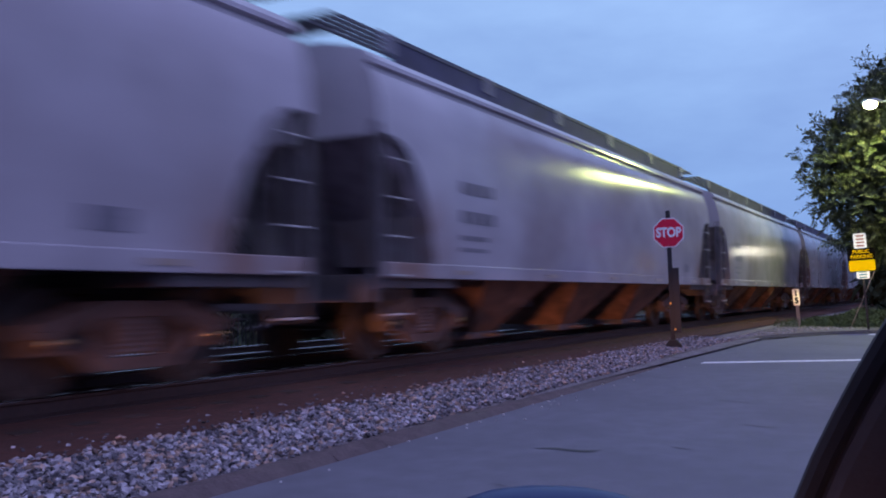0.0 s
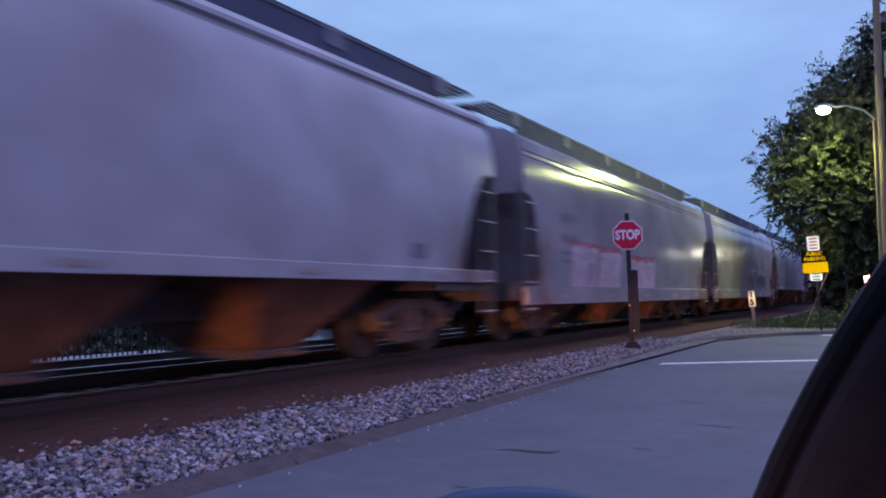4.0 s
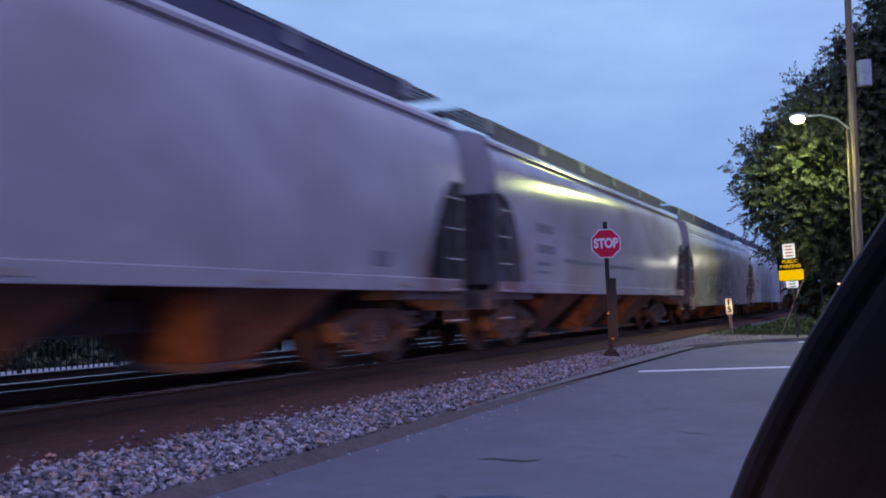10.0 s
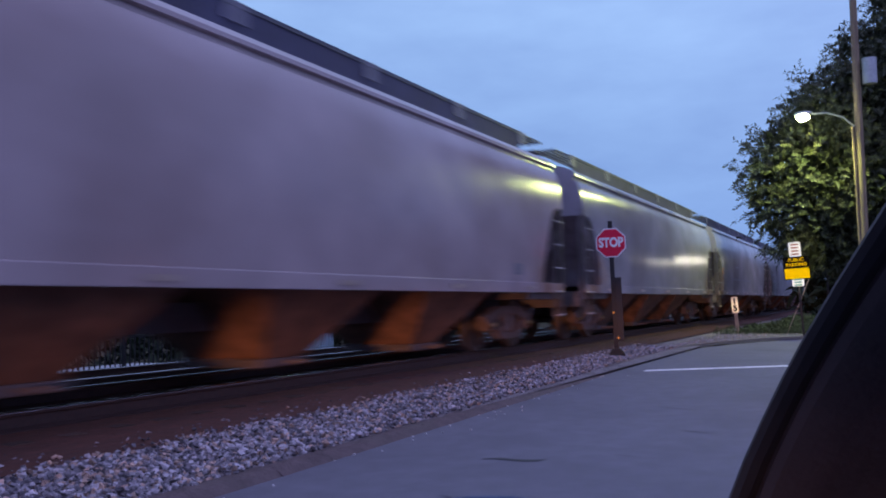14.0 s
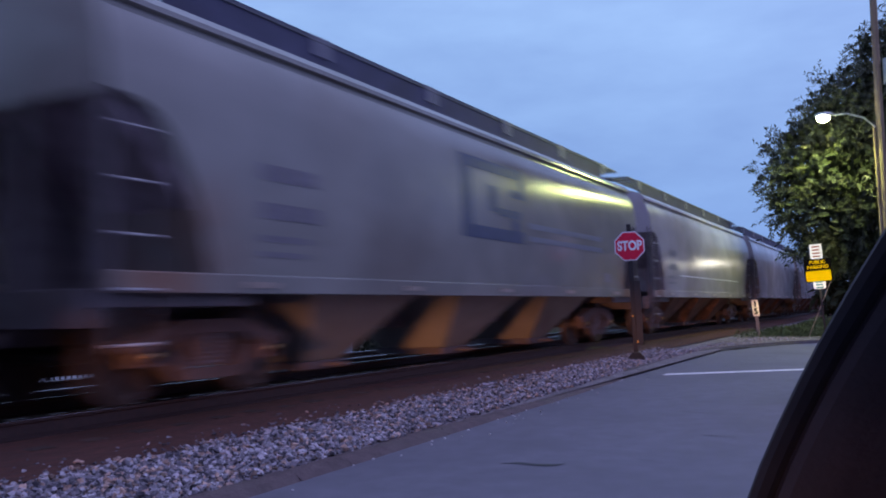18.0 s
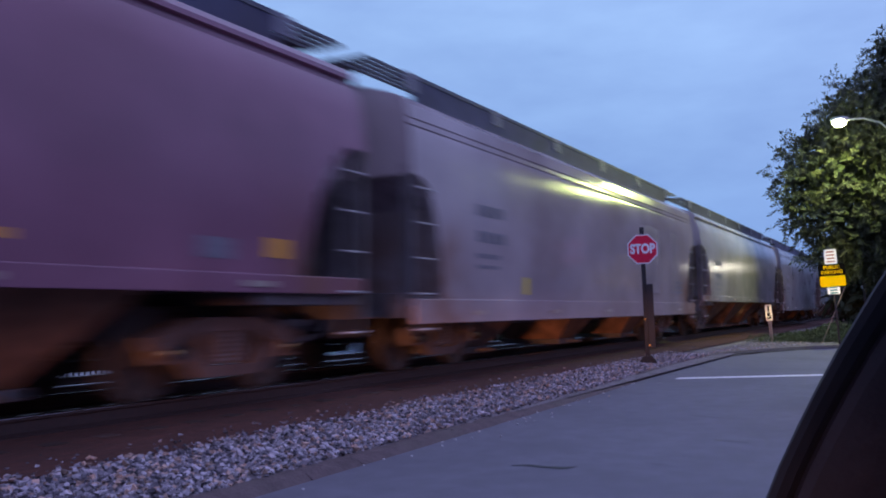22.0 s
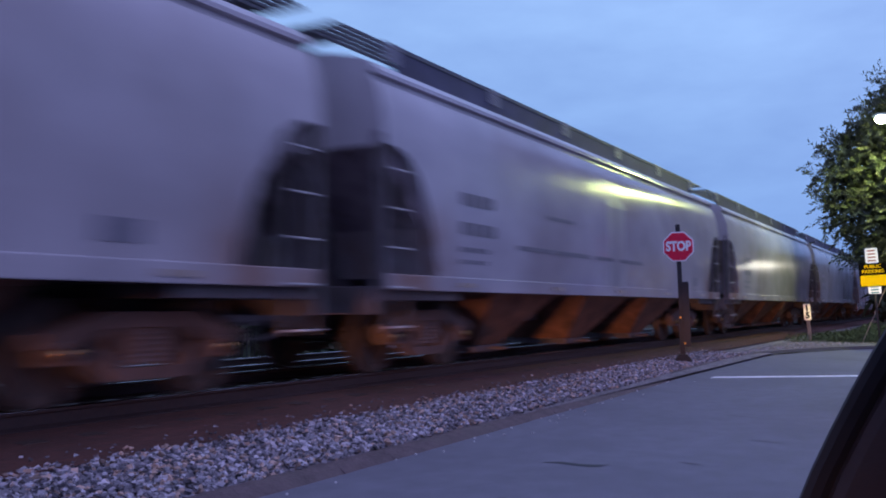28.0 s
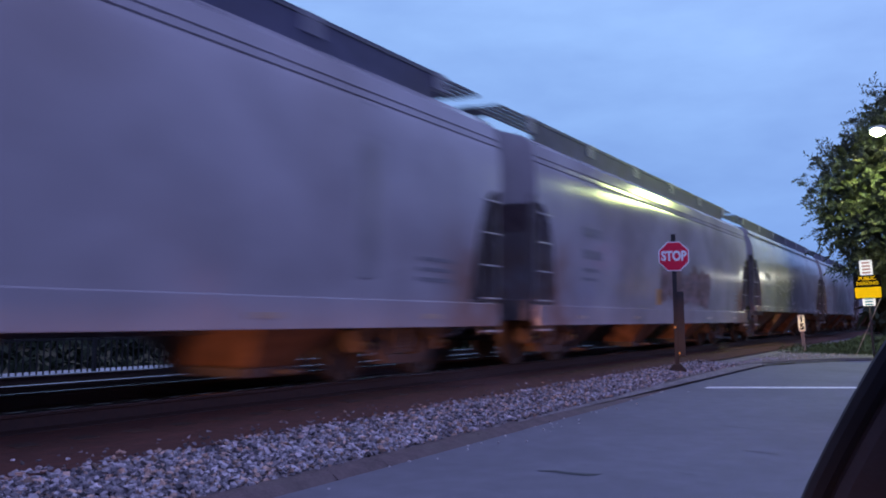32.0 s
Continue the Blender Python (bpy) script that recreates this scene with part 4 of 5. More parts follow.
for num, colour in ((16, CREAM), (7, OCHRE), (6, DUSTY)):
    for o in CARS[num][0].children:
        if o.name.startswith("hopper_bay"):
            o.material_slots[0].link = "OBJECT"
            o.material_slots[0].material = colour
for o in CARS[7][0].children:
    if o.name.startswith("side_sill"):
        y = 1.565 if o.data.vertices[0].co.y > 0 else -1.565
        bm = bmesh.new()
        box(bm, -BODY / 2 + 0.05, BODY / 2 - 0.05, y - 0.045, y + 0.045, 0.94, 1.435, 0.015)
        o.data = mesh("side_sill", bm, PEARL)
for ob in MODELS.values():
    for o in (*ob.children_recursive, ob):
        bpy.data.objects.remove(o)

# ---- paint marks on the cars ----
SPRAY_PINK = mat("spray_pale_pink", (0.52, 0.41, 0.45), 0.5, grain=0.25, scale=2.5, stain=0.5, stain_scale=1.6, stain_colour=(0.34, 0.28, 0.31), spec=0.12)
SPRAY_RED = mat("spray_red", (0.42, 0.06, 0.09), 0.5, grain=0.2, scale=5, spec=0.12)
SPRAY_DARK = mat("spray_dark", (0.075, 0.07, 0.09), 0.5, grain=0.3, scale=5, spec=0.12)
SPRAY_WHITE = mat("spray_white", (0.62, 0.60, 0.66), 0.5, grain=0.2, scale=5, spec=0.12)
SPRAY_BROWN = mat("spray_brown", (0.165, 0.105, 0.105), 0.55, grain=0.3, scale=4, spec=0.12)
SPRAY_ORANGE = mat("spray_orange", (0.55, 0.20, 0.06), 0.5, grain=0.2, scale=5, spec=0.12)
LOGO_BLUE = mat("logo_blue", (0.07, 0.085, 0.16), 0.45, grain=0.15, scale=6, spec=0.12)
SOOT = mat("soot_streak", (0.20, 0.19, 0.20), 0.6, grain=0.25, scale=3, spec=0.12)
PROFILE = {"round": ROUND_SIDE, "flat": FLAT_SIDE, "post": ROUND_SIDE}


def mark(num, x0, x1, z0, z1, material, name="painted_mark", label="", skew=0.0):
    car, kind, _ = CARS[num]
    return patch(car, name, PROFILE[kind], x0, x1, z0, z1, material, label, skew)


# reporting marks: rows of illegible lettering near the rear, a data panel near the front
for num, (car, kind, _) in CARS.items():
    if num < -2:
        continue
    rnd = random.Random(500 + num)
    lo = -6.3 + rnd.uniform(-0.15, 0.15) + (0.6 if num == 21 else 0.0)
    for z, h, ln in ((2.42, 0.17, 1.0), (2.02, 0.17, 1.05), (1.78, 0.07, 0.85), (1.62, 0.06, 0.8)):
        if kind == "flat":
            z += 0.05
        for k in range(4):
            mark(num, lo + ln * k / 4 + 0.02, lo + ln * (k + 1) / 4 - 0.03, z, z + h, INK, "lettering")
    if kind == "round":
        mark(num, 5.4, 5.8, 1.56, 1.76, INK, "data_panel", "small dark data panel")
    else:
        for z in (1.45, 1.58, 1.71):
            mark(num, 5.9, 6.7, z, z + 0.05, INK, "lettering")
    for x in (-6.2, -3.1, 0.0, 3.1, 6.2):
        bm = bmesh.new()
        zz = 1.30 if kind != "flat" else 0.98
        box(bm, x - 0.2, x + 0.2, -1.624, -1.612, zz, zz + 0.06)
        part("reflector", bm, REFLECT if num in (21, 6) else mat("dull_reflector", (0.34, 0.27, 0.22), 0.4), car)

# dashed stripe along some cars
for num in (9, 11, 24):
    for a, b in ((-4.6, -3.3), (-3.2, -1.65), (-1.35, 1.4)):
        mark(num, a, b, 1.90, 1.97, INK, "stripe", "dark broken stripe")
    mark(num, -3.5, -2.4, 2.46, 2.52, INK, "stripe")
mark(15, -5.0, 5.0, 1.86, 1.9, SPRAY_WHITE, "stripe", "thin pale stripe")

SPRAY_PALE = mat("spray_pale_rose", (0.46, 0.33, 0.38), 0.5, grain=0.25, scale=4, spec=0.12)
# sprayed pictures
car3, car4, car8, car26, car27, car6 = (CARS[k][0] for k in (3, 4, 8, 26, 27, 6))
SPRAY_MAUVE = mat("spray_mauve", (0.225, 0.16, 0.18), 0.5, grain=0.3, scale=4, spec=0.12)
SPRAY_RUST = mat("spray_rust", (0.27, 0.12, 0.07), 0.5, grain=0.3, scale=4, spec=0.12)
SPRAY_SLATE = mat("spray_slate", (0.21, 0.20, 0.24), 0.5, grain=0.3, scale=4, spec=0.12)
SPRAY_ASH = mat("spray_ash", (0.31, 0.285, 0.31), 0.5, grain=0.25, scale=4, spec=0.12)
bubble_letters(car3, FLAT_SIDE, 0.3, 5.4, 1.22, 2.0, 9, (SPRAY_ASH, SPRAY_SLATE, SPRAY_RUST), SPRAY_DARK, 31, 0.13, "sprayed lettering in slate, ash and rust", -0.12)
scrawl(car3, FLAT_SIDE, 0.5, 4.6, 1.75, 2.1, 7, SPRAY_WHITE, 32, 0.035, "pale sprayed outline")
for a, b, z in ((-5.7, -4.05, 2.1), (-3.9, -2.25, 2.07), (-1.6, 0.98, 1.95)):
    mark(4, a, b, 1.21, z, SPRAY_PINK, "graffiti", "pale pink sprayed block", 0.04)
    rnd = random.Random(int(z * 100))
    x = a
    while x < b:
        w = rnd.uniform(0.1, 0.3)
        mark(4, x, min(b, x + w), z - rnd.uniform(0.03, 0.12), z + rnd.uniform(0.0, 0.06), SPRAY_RED, "graffiti", "red sprayed edge")
        x += w + rnd.uniform(0, 0.12)
    scrawl(car4, FLAT_SIDE, a + 0.1, b - 0.1, 1.25, z - 0.15, 3, SPRAY_PALE, int(z * 50), 0.1, "pale pink sprayed strokes")
mark(4, -4.6, -4.3, 1.25, 1.7, SPRAY_BROWN, "graffiti")
bubble_letters(car8, FLAT_SIDE, -4.9, 1.5, 1.24, 2.15, 7, (SPRAY_ASH, SPRAY_SLATE), SPRAY_DARK, 81, 0.10, "grey sprayed bubble letters", -0.1)
scrawl(car26, ROUND_SIDE, -4.5, 0.5, 1.55, 2.6, 4, mat("spray_faint", (0.285, 0.27, 0.30), 0.5, grain=0.25, spec=0.3), 261, 0.07, "faint sprayed outlines")
bubble_letters(car27, FLAT_SIDE, -1.25, 3.2, 1.2, 2.3, 8, (SPRAY_MAUVE, SPRAY_BROWN, SPRAY_MAUVE), SPRAY_BROWN, 271, 0.12, "mauve and brown sprayed lettering", -0.15)
scrawl(car27, FLAT_SIDE, 0.2, 3.3, 1.5, 2.0, 6, SPRAY_DARK, 273, 0.04, "thin dark sprayed lines")
mark(27, -1.6, -1.25, 1.3, 1.65, mat("spray_amber", (0.40, 0.20, 0.07), 0.5, grain=0.3, scale=6, spec=0.12), "graffiti")
for x0, x1, z0, z1 in ((-3.3, -2.0, 2.35, 2.45), (-1.95, -0.7, 2.42, 2.55), (-3.2, -2.75, 1.8, 1.95), (-3.2, -2.75, 2.05, 2.12)):
    mark(6, x0, x1, z0, z1, LOGO_BLUE, "graffiti", "dark sprayed bar")
mark(6, -3.3, -0.7, 1.46, 2.35, mat("spray_pale_blue", (0.52, 0.53, 0.62), 0.5, grain=0.3, spec=0.12), "graffiti", "pale blue sprayed block")
mark(6, -0.6, 0.6, 1.46, 2.1, SPRAY_WHITE, "graffiti", "white sprayed block")
mark(6, 0.7, 1.2, 1.46, 2.1, mat("spray_salmon", (0.62, 0.34, 0.26), 0.5, grain=0.2), "graffiti", "salmon sprayed bar")
mark(6, -3.85, -3.45, 1.46, 1.85, mat("spray_salmon", (0.62, 0.34, 0.26), 0.5), "graffiti")
mark(6, -7.0, -6.1, 3.3, 3.5, SPRAY_ORANGE, "emblem", "faded orange emblem")
mark(6, -6.5, -6.2, 3.1, 3.32, SPRAY_ORANGE, "emblem")
mark(6, -6.1, -4.7, 2.27, 2.42, INK, "lettering")

# large square emblem with stripes
for x0, x1, z0, z1 in ((-1.55, -1.2, 2.14, 3.42), (-1.2, 0.9, 3.24, 3.42), (-1.2, 0.8, 2.14, 2.34), (0.68, 0.92, 2.9, 3.24), (-0.55, -0.25, 2.6, 3.02), (-0.25, 0.7, 2.55, 2.68), (0.35, 0.6, 2.34, 2.55), (0.3, 0.75, 2.9, 3.04)):
    mark(16, x0, x1, z0, z1, LOGO_BLUE, "emblem", "dark blue square emblem")
for z in (2.20, 2.43):
    mark(16, 1.05, 5.25, z, z + 0.10, mat("stripe_grey_blue", (0.19, 0.20, 0.24), 0.5, grain=0.15, spec=0.12), "stripe", "grey-blue stripe")
# dark diamond emblem and bars
for x0, x1, z0, z1 in ((3.0, 3.45, 2.62, 2.86), (2.85, 3.55, 2.45, 2.62), (2.7, 3.75, 2.2, 2.36), (2.85, 3.55, 1.9, 2.05), (2.95, 3.45, 1.62, 1.9), (3.05, 3.4, 1.5, 1.62)):
    mark(21, x0, x1, z0, z1, LOGO_BLUE, "emblem", "dark diamond emblem")
mark(21, 4.0, 5.35, 2.06, 2.2, mat("stripe_grey_blue", (0.19, 0.20, 0.24), 0.5), "lettering")
mark(21, -3.5, 0.45, 2.8, 2.83, INK, "stripe", "thin dark line")
mark(21, -2.0, 2.0, 1.45, 1.75, SOOT, "grime", "dark grime patch")
for x0, x1 in ((-6.5, -4.2), (-3.9, -1.2), (-0.8, 1.4), (2.2, 4.0)):
    bm = bmesh.new()
    box(bm, x0, x1, -1.622, -1.610, 0.97, 1.14)
    part("sill_panel", bm, SPRAY_DARK, CARS[21][0], "dark panel on the sill")
# yellow squares on the maroon car
for x0, x1, h in ((-6.95, -6.4, 0.2), (-4.85, -4.4, 0.08), (-2.2, -1.75, 0.08), (0.65, 1.1, 0.08), (2.95, 3.4, 0.08), (6.35, 6.65, 0.2)):
    mark(20, x0, x1, 1.6, 1.6 + h, REFLECT, "reflector", "yellow reflective mark")
# streaks of soot down some sides, denser towards their middle
for num, x0, x1, body in ((19, 2.85, 4.05, PINKISH), (19, 5.6, 6.1, PINKISH), (22, 2.4, 3.4, COOL), (22, 5.0, 5.5, COOL), (24, -0.6, 0.2, GREY), (28, 4.6, 5.0, GREY_FLAT)):
    car, kind, _ = CARS[num]
    tone = {PINKISH.name: (0.40, 0.33, 0.325), COOL.name: (0.345, 0.34, 0.36), GREY.name: (0.415, 0.385, 0.405), GREY_FLAT.name: (0.345, 0.32, 0.342)}[body.name]
    for k, (w, dim) in enumerate(((1.25, 0.94), (1.0, 0.86), (0.72, 0.79), (0.42, 0.73))):
        c, h = (x0 + x1) / 2, (x1 - x0) / 2 * w
        veil = mat("soot_veil_%s_%d" % (body.name, k), tuple(v * dim for v in tone), 0.35, grain=0.12, scale=2, spec=0.25)
        patch(car, "soot_streak", PROFILE[kind], c - h, c + h, 1.44, 3.47, veil, "grey soot streak", 0.0, 0.005 + 0.001 * k)
mark(19, -4.46, -4.28, 1.3, 1.58, mat("spray_yellow", (0.72, 0.55, 0.03), 0.5, grain=0.2, scale=6, spec=0.12), "graffiti", "small yellow sprayed tag")
mark(11, -7.12, -6.9, 2.1, 2.36, SPRAY_ORANGE, "marker", "orange marker patch")
mark(7, -6.45, -6.1, 1.76, 2.08, mat("marker_orange", (0.85, 0.22, 0.03), 0.4, grain=0.1), "marker", "orange marker patch")
scrawl(CARS[21][0], FLAT_SIDE, -4.1, -2.7, 1.4, 1.62, 4, mat("spray_dull_red", (0.24, 0.14, 0.15), 0.5, grain=0.3, scale=5), 211, 0.12, "dull red sprayed smear")


# the bodies sit low over their trucks
for car, _, _ in CARS.values():
    for o in car.children:
        kind = o.name.split(".")[0]
        if kind != "truck":
            o.location.z -= 0.06 if kind in ("coupler", "brake_hose") else 0.2


def car_pose(x):
    return pose(x, 7.38, RAIL_Z)


def motions():
    for num, (car, kind, u) in CARS.items():
        walk(car, [(t, car_pose(run(u, t))) for t in (0, 4, 8, 12, 16, 20, 24, 28, 32)])
        # the wheels turn while the car is near enough to show it
        near = [f / FPS for f in range(0, 32 * FPS + 1) if -16 < run(u, f / FPS) < 42]
        if not near:
            continue
        for truck in car.children:
            if not truck.name.startswith("truck"):
                continue
            for axle in truck.children:
                if not axle.name.startswith("wheelset"):
                    continue
                x, z = axle.location.x, axle.location.z
                rows = [(t, Matrix.Translation((x, 0, z)) @ Matrix.Rotation((run(u, t) - run(u, near[0])) / 0.457, 4, "Y")) for t in near]
                if near[0] > 0:
                    rows.insert(0, (0.0, rows[0][1]))
                if near[-1] < 32:
                    rows.append((32.0, rows[-1][1]))
                walk(axle, rows)


# ---- signs ----
POST = mat("post_dark_steel", (0.02, 0.017, 0.017), 0.7, grain=0.3, scale=12)
POST_WOOD = mat("post_wood", (0.30, 0.25, 0.19), 0.85, grain=0.3, scale=12, stretch=(1, 1, 0.2))
SIGN_RED = mat("sign_red", (0.74, 0.018, 0.06), 0.4, grain=0.06, scale=9, spec=0.2)
SIGN_WHITE = mat("sign_white", (0.85, 0.84, 0.82), 0.4, grain=0.05, scale=9)
SIGN_YELLOW = mat("sign_yellow", (0.92, 0.56, 0.002), 0.5, grain=0.05, scale=9, spec=0.0)
SIGN_BLACK = mat("sign_black", (0.006, 0.0055, 0.005), 0.7, grain=0.05, scale=9, spec=0.0)
SIGN_CREAM = mat("sign_cream", (0.94, 0.84, 0.52), 0.4, grain=0.06, scale=9)


def facing(x, y, z, lean=0.0):
    """Stands at a spot, with its front (local -Y) turned to the car on the road."""
    a = math.degrees(math.atan2(y, x))
    return pose(x, y, z, 0, lean, a - 90)


def text_bm(s, size, depth=0.004, bold=0.045):
    """Letters as a mesh, upright, facing -Y, centred."""
    cu = bpy.data.curves.new("letters", "FONT")
    cu.body, cu.size, cu.align_x, cu.align_y, cu.extrude, cu.offset = s, size, "CENTER", "CENTER", depth / 2, size * bold
    ob = new("letters", cu)
    me = bpy.data.meshes.new_from_object(ob.evaluated_get(bpy.context.evaluated_depsgraph_get()))
    bpy.data.objects.remove(ob)
    bm = bmesh.new()
    bm.from_mesh(me)
    bpy.data.meshes.remove(me)
    bmesh.ops.transform(bm, matrix=Matrix.Rotation(math.pi / 2, 4, "X"), verts=bm.verts)
    return bm


def rounded(w, h, r, n=5):
    out = []
    for cx, cz, a0 in ((w / 2 - r, h / 2 - r, 0), (-w / 2 + r, h / 2 - r, 90), (-w / 2 + r, -h / 2 + r, 180), (w / 2 - r, -h / 2 + r, 270)):
        out += [(cx + r * math.cos(radians(a0 + 90 * k / n)), cz + r * math.sin(radians(a0 + 90 * k / n))) for k in range(n + 1)]
    return out


def shift(bm, x, y, z):
    bmesh.ops.translate(bm, vec=(x, y, z), verts=bm.verts)
    return bm


# stop sign on its dark post, in a cast base
s = tagged(empty("stop_sign", facing(18.05, 4.97, 0.08, -1.4)), "red octagonal stop sign on a dark steel post in ballast", "road sign")
octagon = [(0.33 * math.cos(radians(22.5 + 45 * k)), 0.33 * math.sin(radians(22.5 + 45 * k))) for k in range(8)]
bm = bmesh.new()
prism(bm, octagon, "y", -0.045, -0.04)
part("sign_plate", shift(bm, 0, 0, 2.41), SIGN_WHITE, s, "white-edged plate")
bm = bmesh.new()
prism(bm, [(a * 0.925, b * 0.925) for a, b in octagon], "y", -0.05, -0.0455)
part("red_field", shift(bm, 0, 0, 2.41), SIGN_RED, s, "red reflective field")
bm = text_bm("STOP", 0.255)
bmesh.ops.scale(bm, vec=(0.82, 1, 1.05), verts=bm.verts)
part("letters", shift(bm, 0, -0.053, 2.41), SIGN_WHITE, s, "white letters")
bm = bmesh.new()
box(bm, -0.045, 0.045, -0.038, 0.038, 0.0, 2.87, 0.008)
part("post", bm, POST, s)
bm = bmesh.new()
box(bm, 0.03, 0.17, -0.06, 0.06, 0.35, 1.68, 0.012)
part("backing_board", bm, POST, s, "dark narrow board fixed beside the post")
bm = bmesh.new()
prism(bm, [(-0.2, 0), (0.2, 0), (0.16, 0.10), (0.07, 0.2), (-0.07, 0.2), (-0.16, 0.10)], "y", -0.14, 0.14)
part("foot", bm, POST, s, "heavy dark foot")
for z in (0.52, 1.05):
    bm = bmesh.new()
    disc(bm, (0.05 if z < 1 else -0.02, -0.065, z - 0.1), 0.022, "y", 0.01, 12)
    part("reflector", bm, REFLECT, s, "small amber reflector")

# low marker post with two figures
s = tagged(empty("marker_post", facing(31.9, 4.48, 0.05, -4.5)), "short pale marker post with a cream number plate", "sign")
bm = bmesh.new()
box(bm, -0.055, 0.055, -0.03, 0.03, 0, 1.0, 0.01)
part("post", bm, POST_WOOD, s)
bm = bmesh.new()
prism(bm, rounded(0.22, 0.56, 0.04), "y", -0.045, -0.035)
part("plate", shift(bm, 0, 0, 1.02), SIGN_CREAM, s, "cream reflective plate")
for ch, z in (("1", 1.15), ("5", 0.9)):
    part("figure", shift(text_bm(ch, 0.27), 0, -0.048, z), SIGN_BLACK, s, "black figure")

# parking signs
s = tagged(empty("parking_sign", facing(29.7, 2.2, 0.05, -3.5)), "yellow and black public parking sign with small white plates", "sign")
bm = bmesh.new()
box(bm, -0.03, 0.03, -0.02, 0.02, 0, 3.1, 0.006)
part("post", bm, POST, s)
bm = bmesh.new()
prism(bm, rounded(0.78, 0.72, 0.06), "y", -0.035, -0.025)
board = part("plate", shift(bm, 0, 0, 2.17), SIGN_BLACK, s, "black-edged plate")
bm = bmesh.new()
prism(bm, rounded(0.73, 0.33, 0.04), "y", -0.041, -0.0355)
part("yellow_panel", shift(bm, 0, 0, 1.995), SIGN_YELLOW, board, "plain yellow lower panel")
bm = bmesh.new()
prism(bm, rounded(0.74, 0.34, 0.04), "y", -0.0405, -0.0355)
part("dark_panel", shift(bm, 0, 0, 2.345), SIGN_BLACK, board)
for word, z in (("PUBLIC", 2.425), ("PARKING", 2.27)):
    bm = text_bm(word, 0.15, bold=0.022)
    bmesh.ops.scale(bm, vec=(0.98, 1, 1), verts=bm.verts)
    part("word", shift(bm, 0, -0.044, z), SIGN_YELLOW, board, "yellow letters")
for z, w, h, bars in ((2.76, 0.36, 0.46, 4), (1.72, 0.36, 0.26, 3)):
    bm = bmesh.new()
    prism(bm, rounded(w, h, 0.04), "y", -0.033, -0.025)
    pl = part("small_plate", shift(bm, 0, 0, z), SIGN_WHITE, s, "small white plate")
    for k in range(bars):
        bm = bmesh.new()
        zz = z + h * (0.33 - 0.66 * k / (bars - 1))
        box(bm, -w * 0.3, w * 0.3, -0.037, -0.0335, zz - 0.025, zz + 0.02)
        part("text_bar", bm, mat("sign_ink", (0.35, 0.12, 0.10), 0.5) if z > 2 else mat("sign_ink_teal", (0.05, 0.25, 0.25), 0.5), pl)

# ---- utility pole with a street lamp ----
POLE_WOOD = mat("pole_wood", (0.27, 0.20, 0.125), 0.9, grain=0.3, scale=9, stain=0.4, stain_scale=2, bump=0.4, stretch=(3, 3, 0.15))
GALV = mat("galvanised_steel", (0.42, 0.43, 0.42), 0.45, metal=0.7, grain=0.15, scale=8)
GLOW = mat("lamp_glow", (1.0, 0.95, 0.7), 0.4, emit=(0.95, 1.0, 0.45), power=170.0)
px, py = 34.0, 0.42
s = tagged(empty("utility_pole", pose(px, py, 0, 0, -1.2, 0)), "weathered wooden utility pole with a lit street lamp", "utility pole")
bm = bmesh.new()
tube(bm, [(0, 0, -0.2), (0, 0, 6), (0, 0, 14.0)], 0.17, 12, 0.11)
part("pole", bm, POLE_WOOD, s, smooth=True)
bm = bmesh.new()
tube(bm, [(-0.12, 0.12, 0.5), (-0.12, 0.16, 4), (-0.12, 0.2, 7.3)], 0.045, 8)
part("conduit", bm, POLE_WOOD, s, "conduit up the pole")
bm = bmesh.new()
tube(bm, [(-0.15, 0.15, 7.25), (-0.3, 0.5, 7.6), (-0.6, 1.0, 7.75), (-0.85, 1.5, 7.72)], 0.032, 8)
part("lamp_arm", bm, GALV, s, smooth=True)
bm = bmesh.new()
bmesh.ops.create_uvsphere(bm, u_segments=16, v_segments=8, radius=0.2, matrix=Matrix.Translation((-1.0, 1.72, 7.72)) @ Matrix.Diagonal((0.8, 1.6, 0.55, 1)))
part("lamp_head", bm, GALV, s, smooth=True)
bm = bmesh.new()
bmesh.ops.create_uvsphere(bm, u_segments=16, v_segments=8, radius=0.2, matrix=Matrix.Translation((-1.0, 1.74, 7.63)) @ Matrix.Diagonal((0.95, 1.1, 0.8, 1)))
part("lamp_lens", bm, GLOW, s, "glowing pale yellow lens", smooth=True)
bm = bmesh.new()
tube(bm, [(-0.1, -0.42, 8.7), (-0.1, -0.42, 9.6)], 0.24, 16)
part("transformer", bm, GALV, s, "grey can transformer", smooth=False)

# a low post lamp farther along the road
s = tagged(empty("post_lamp", pose(POST_LAMP.x, POST_LAMP.y, 0.03)), "dark low lamp post with a lit round globe", "street lamp")
bm = bmesh.new()
tube(bm, [(0, 0, 0), (0, 0, POST_LAMP.z - 0.22)], 0.06, 10, 0.04)
part("post", bm, POST, s)
bm = bmesh.new()
disc(bm, (0, 0, POST_LAMP.z - 0.2), 0.10, "z", 0.05, 14)
part("collar", bm, POST, s)
bm = bmesh.new()
bmesh.ops.create_uvsphere(bm, u_segments=14, v_segments=8, radius=0.11, matrix=Matrix.Translation((0, 0, POST_LAMP.z - 0.03)))
globe = part("globe", bm, mat("globe_glow", (1.0, 0.95, 0.8), 0.4, emit=(1.0, 0.93, 0.75), power=30.0), s, "lit round globe", smooth=True)
globe.visible_shadow = False

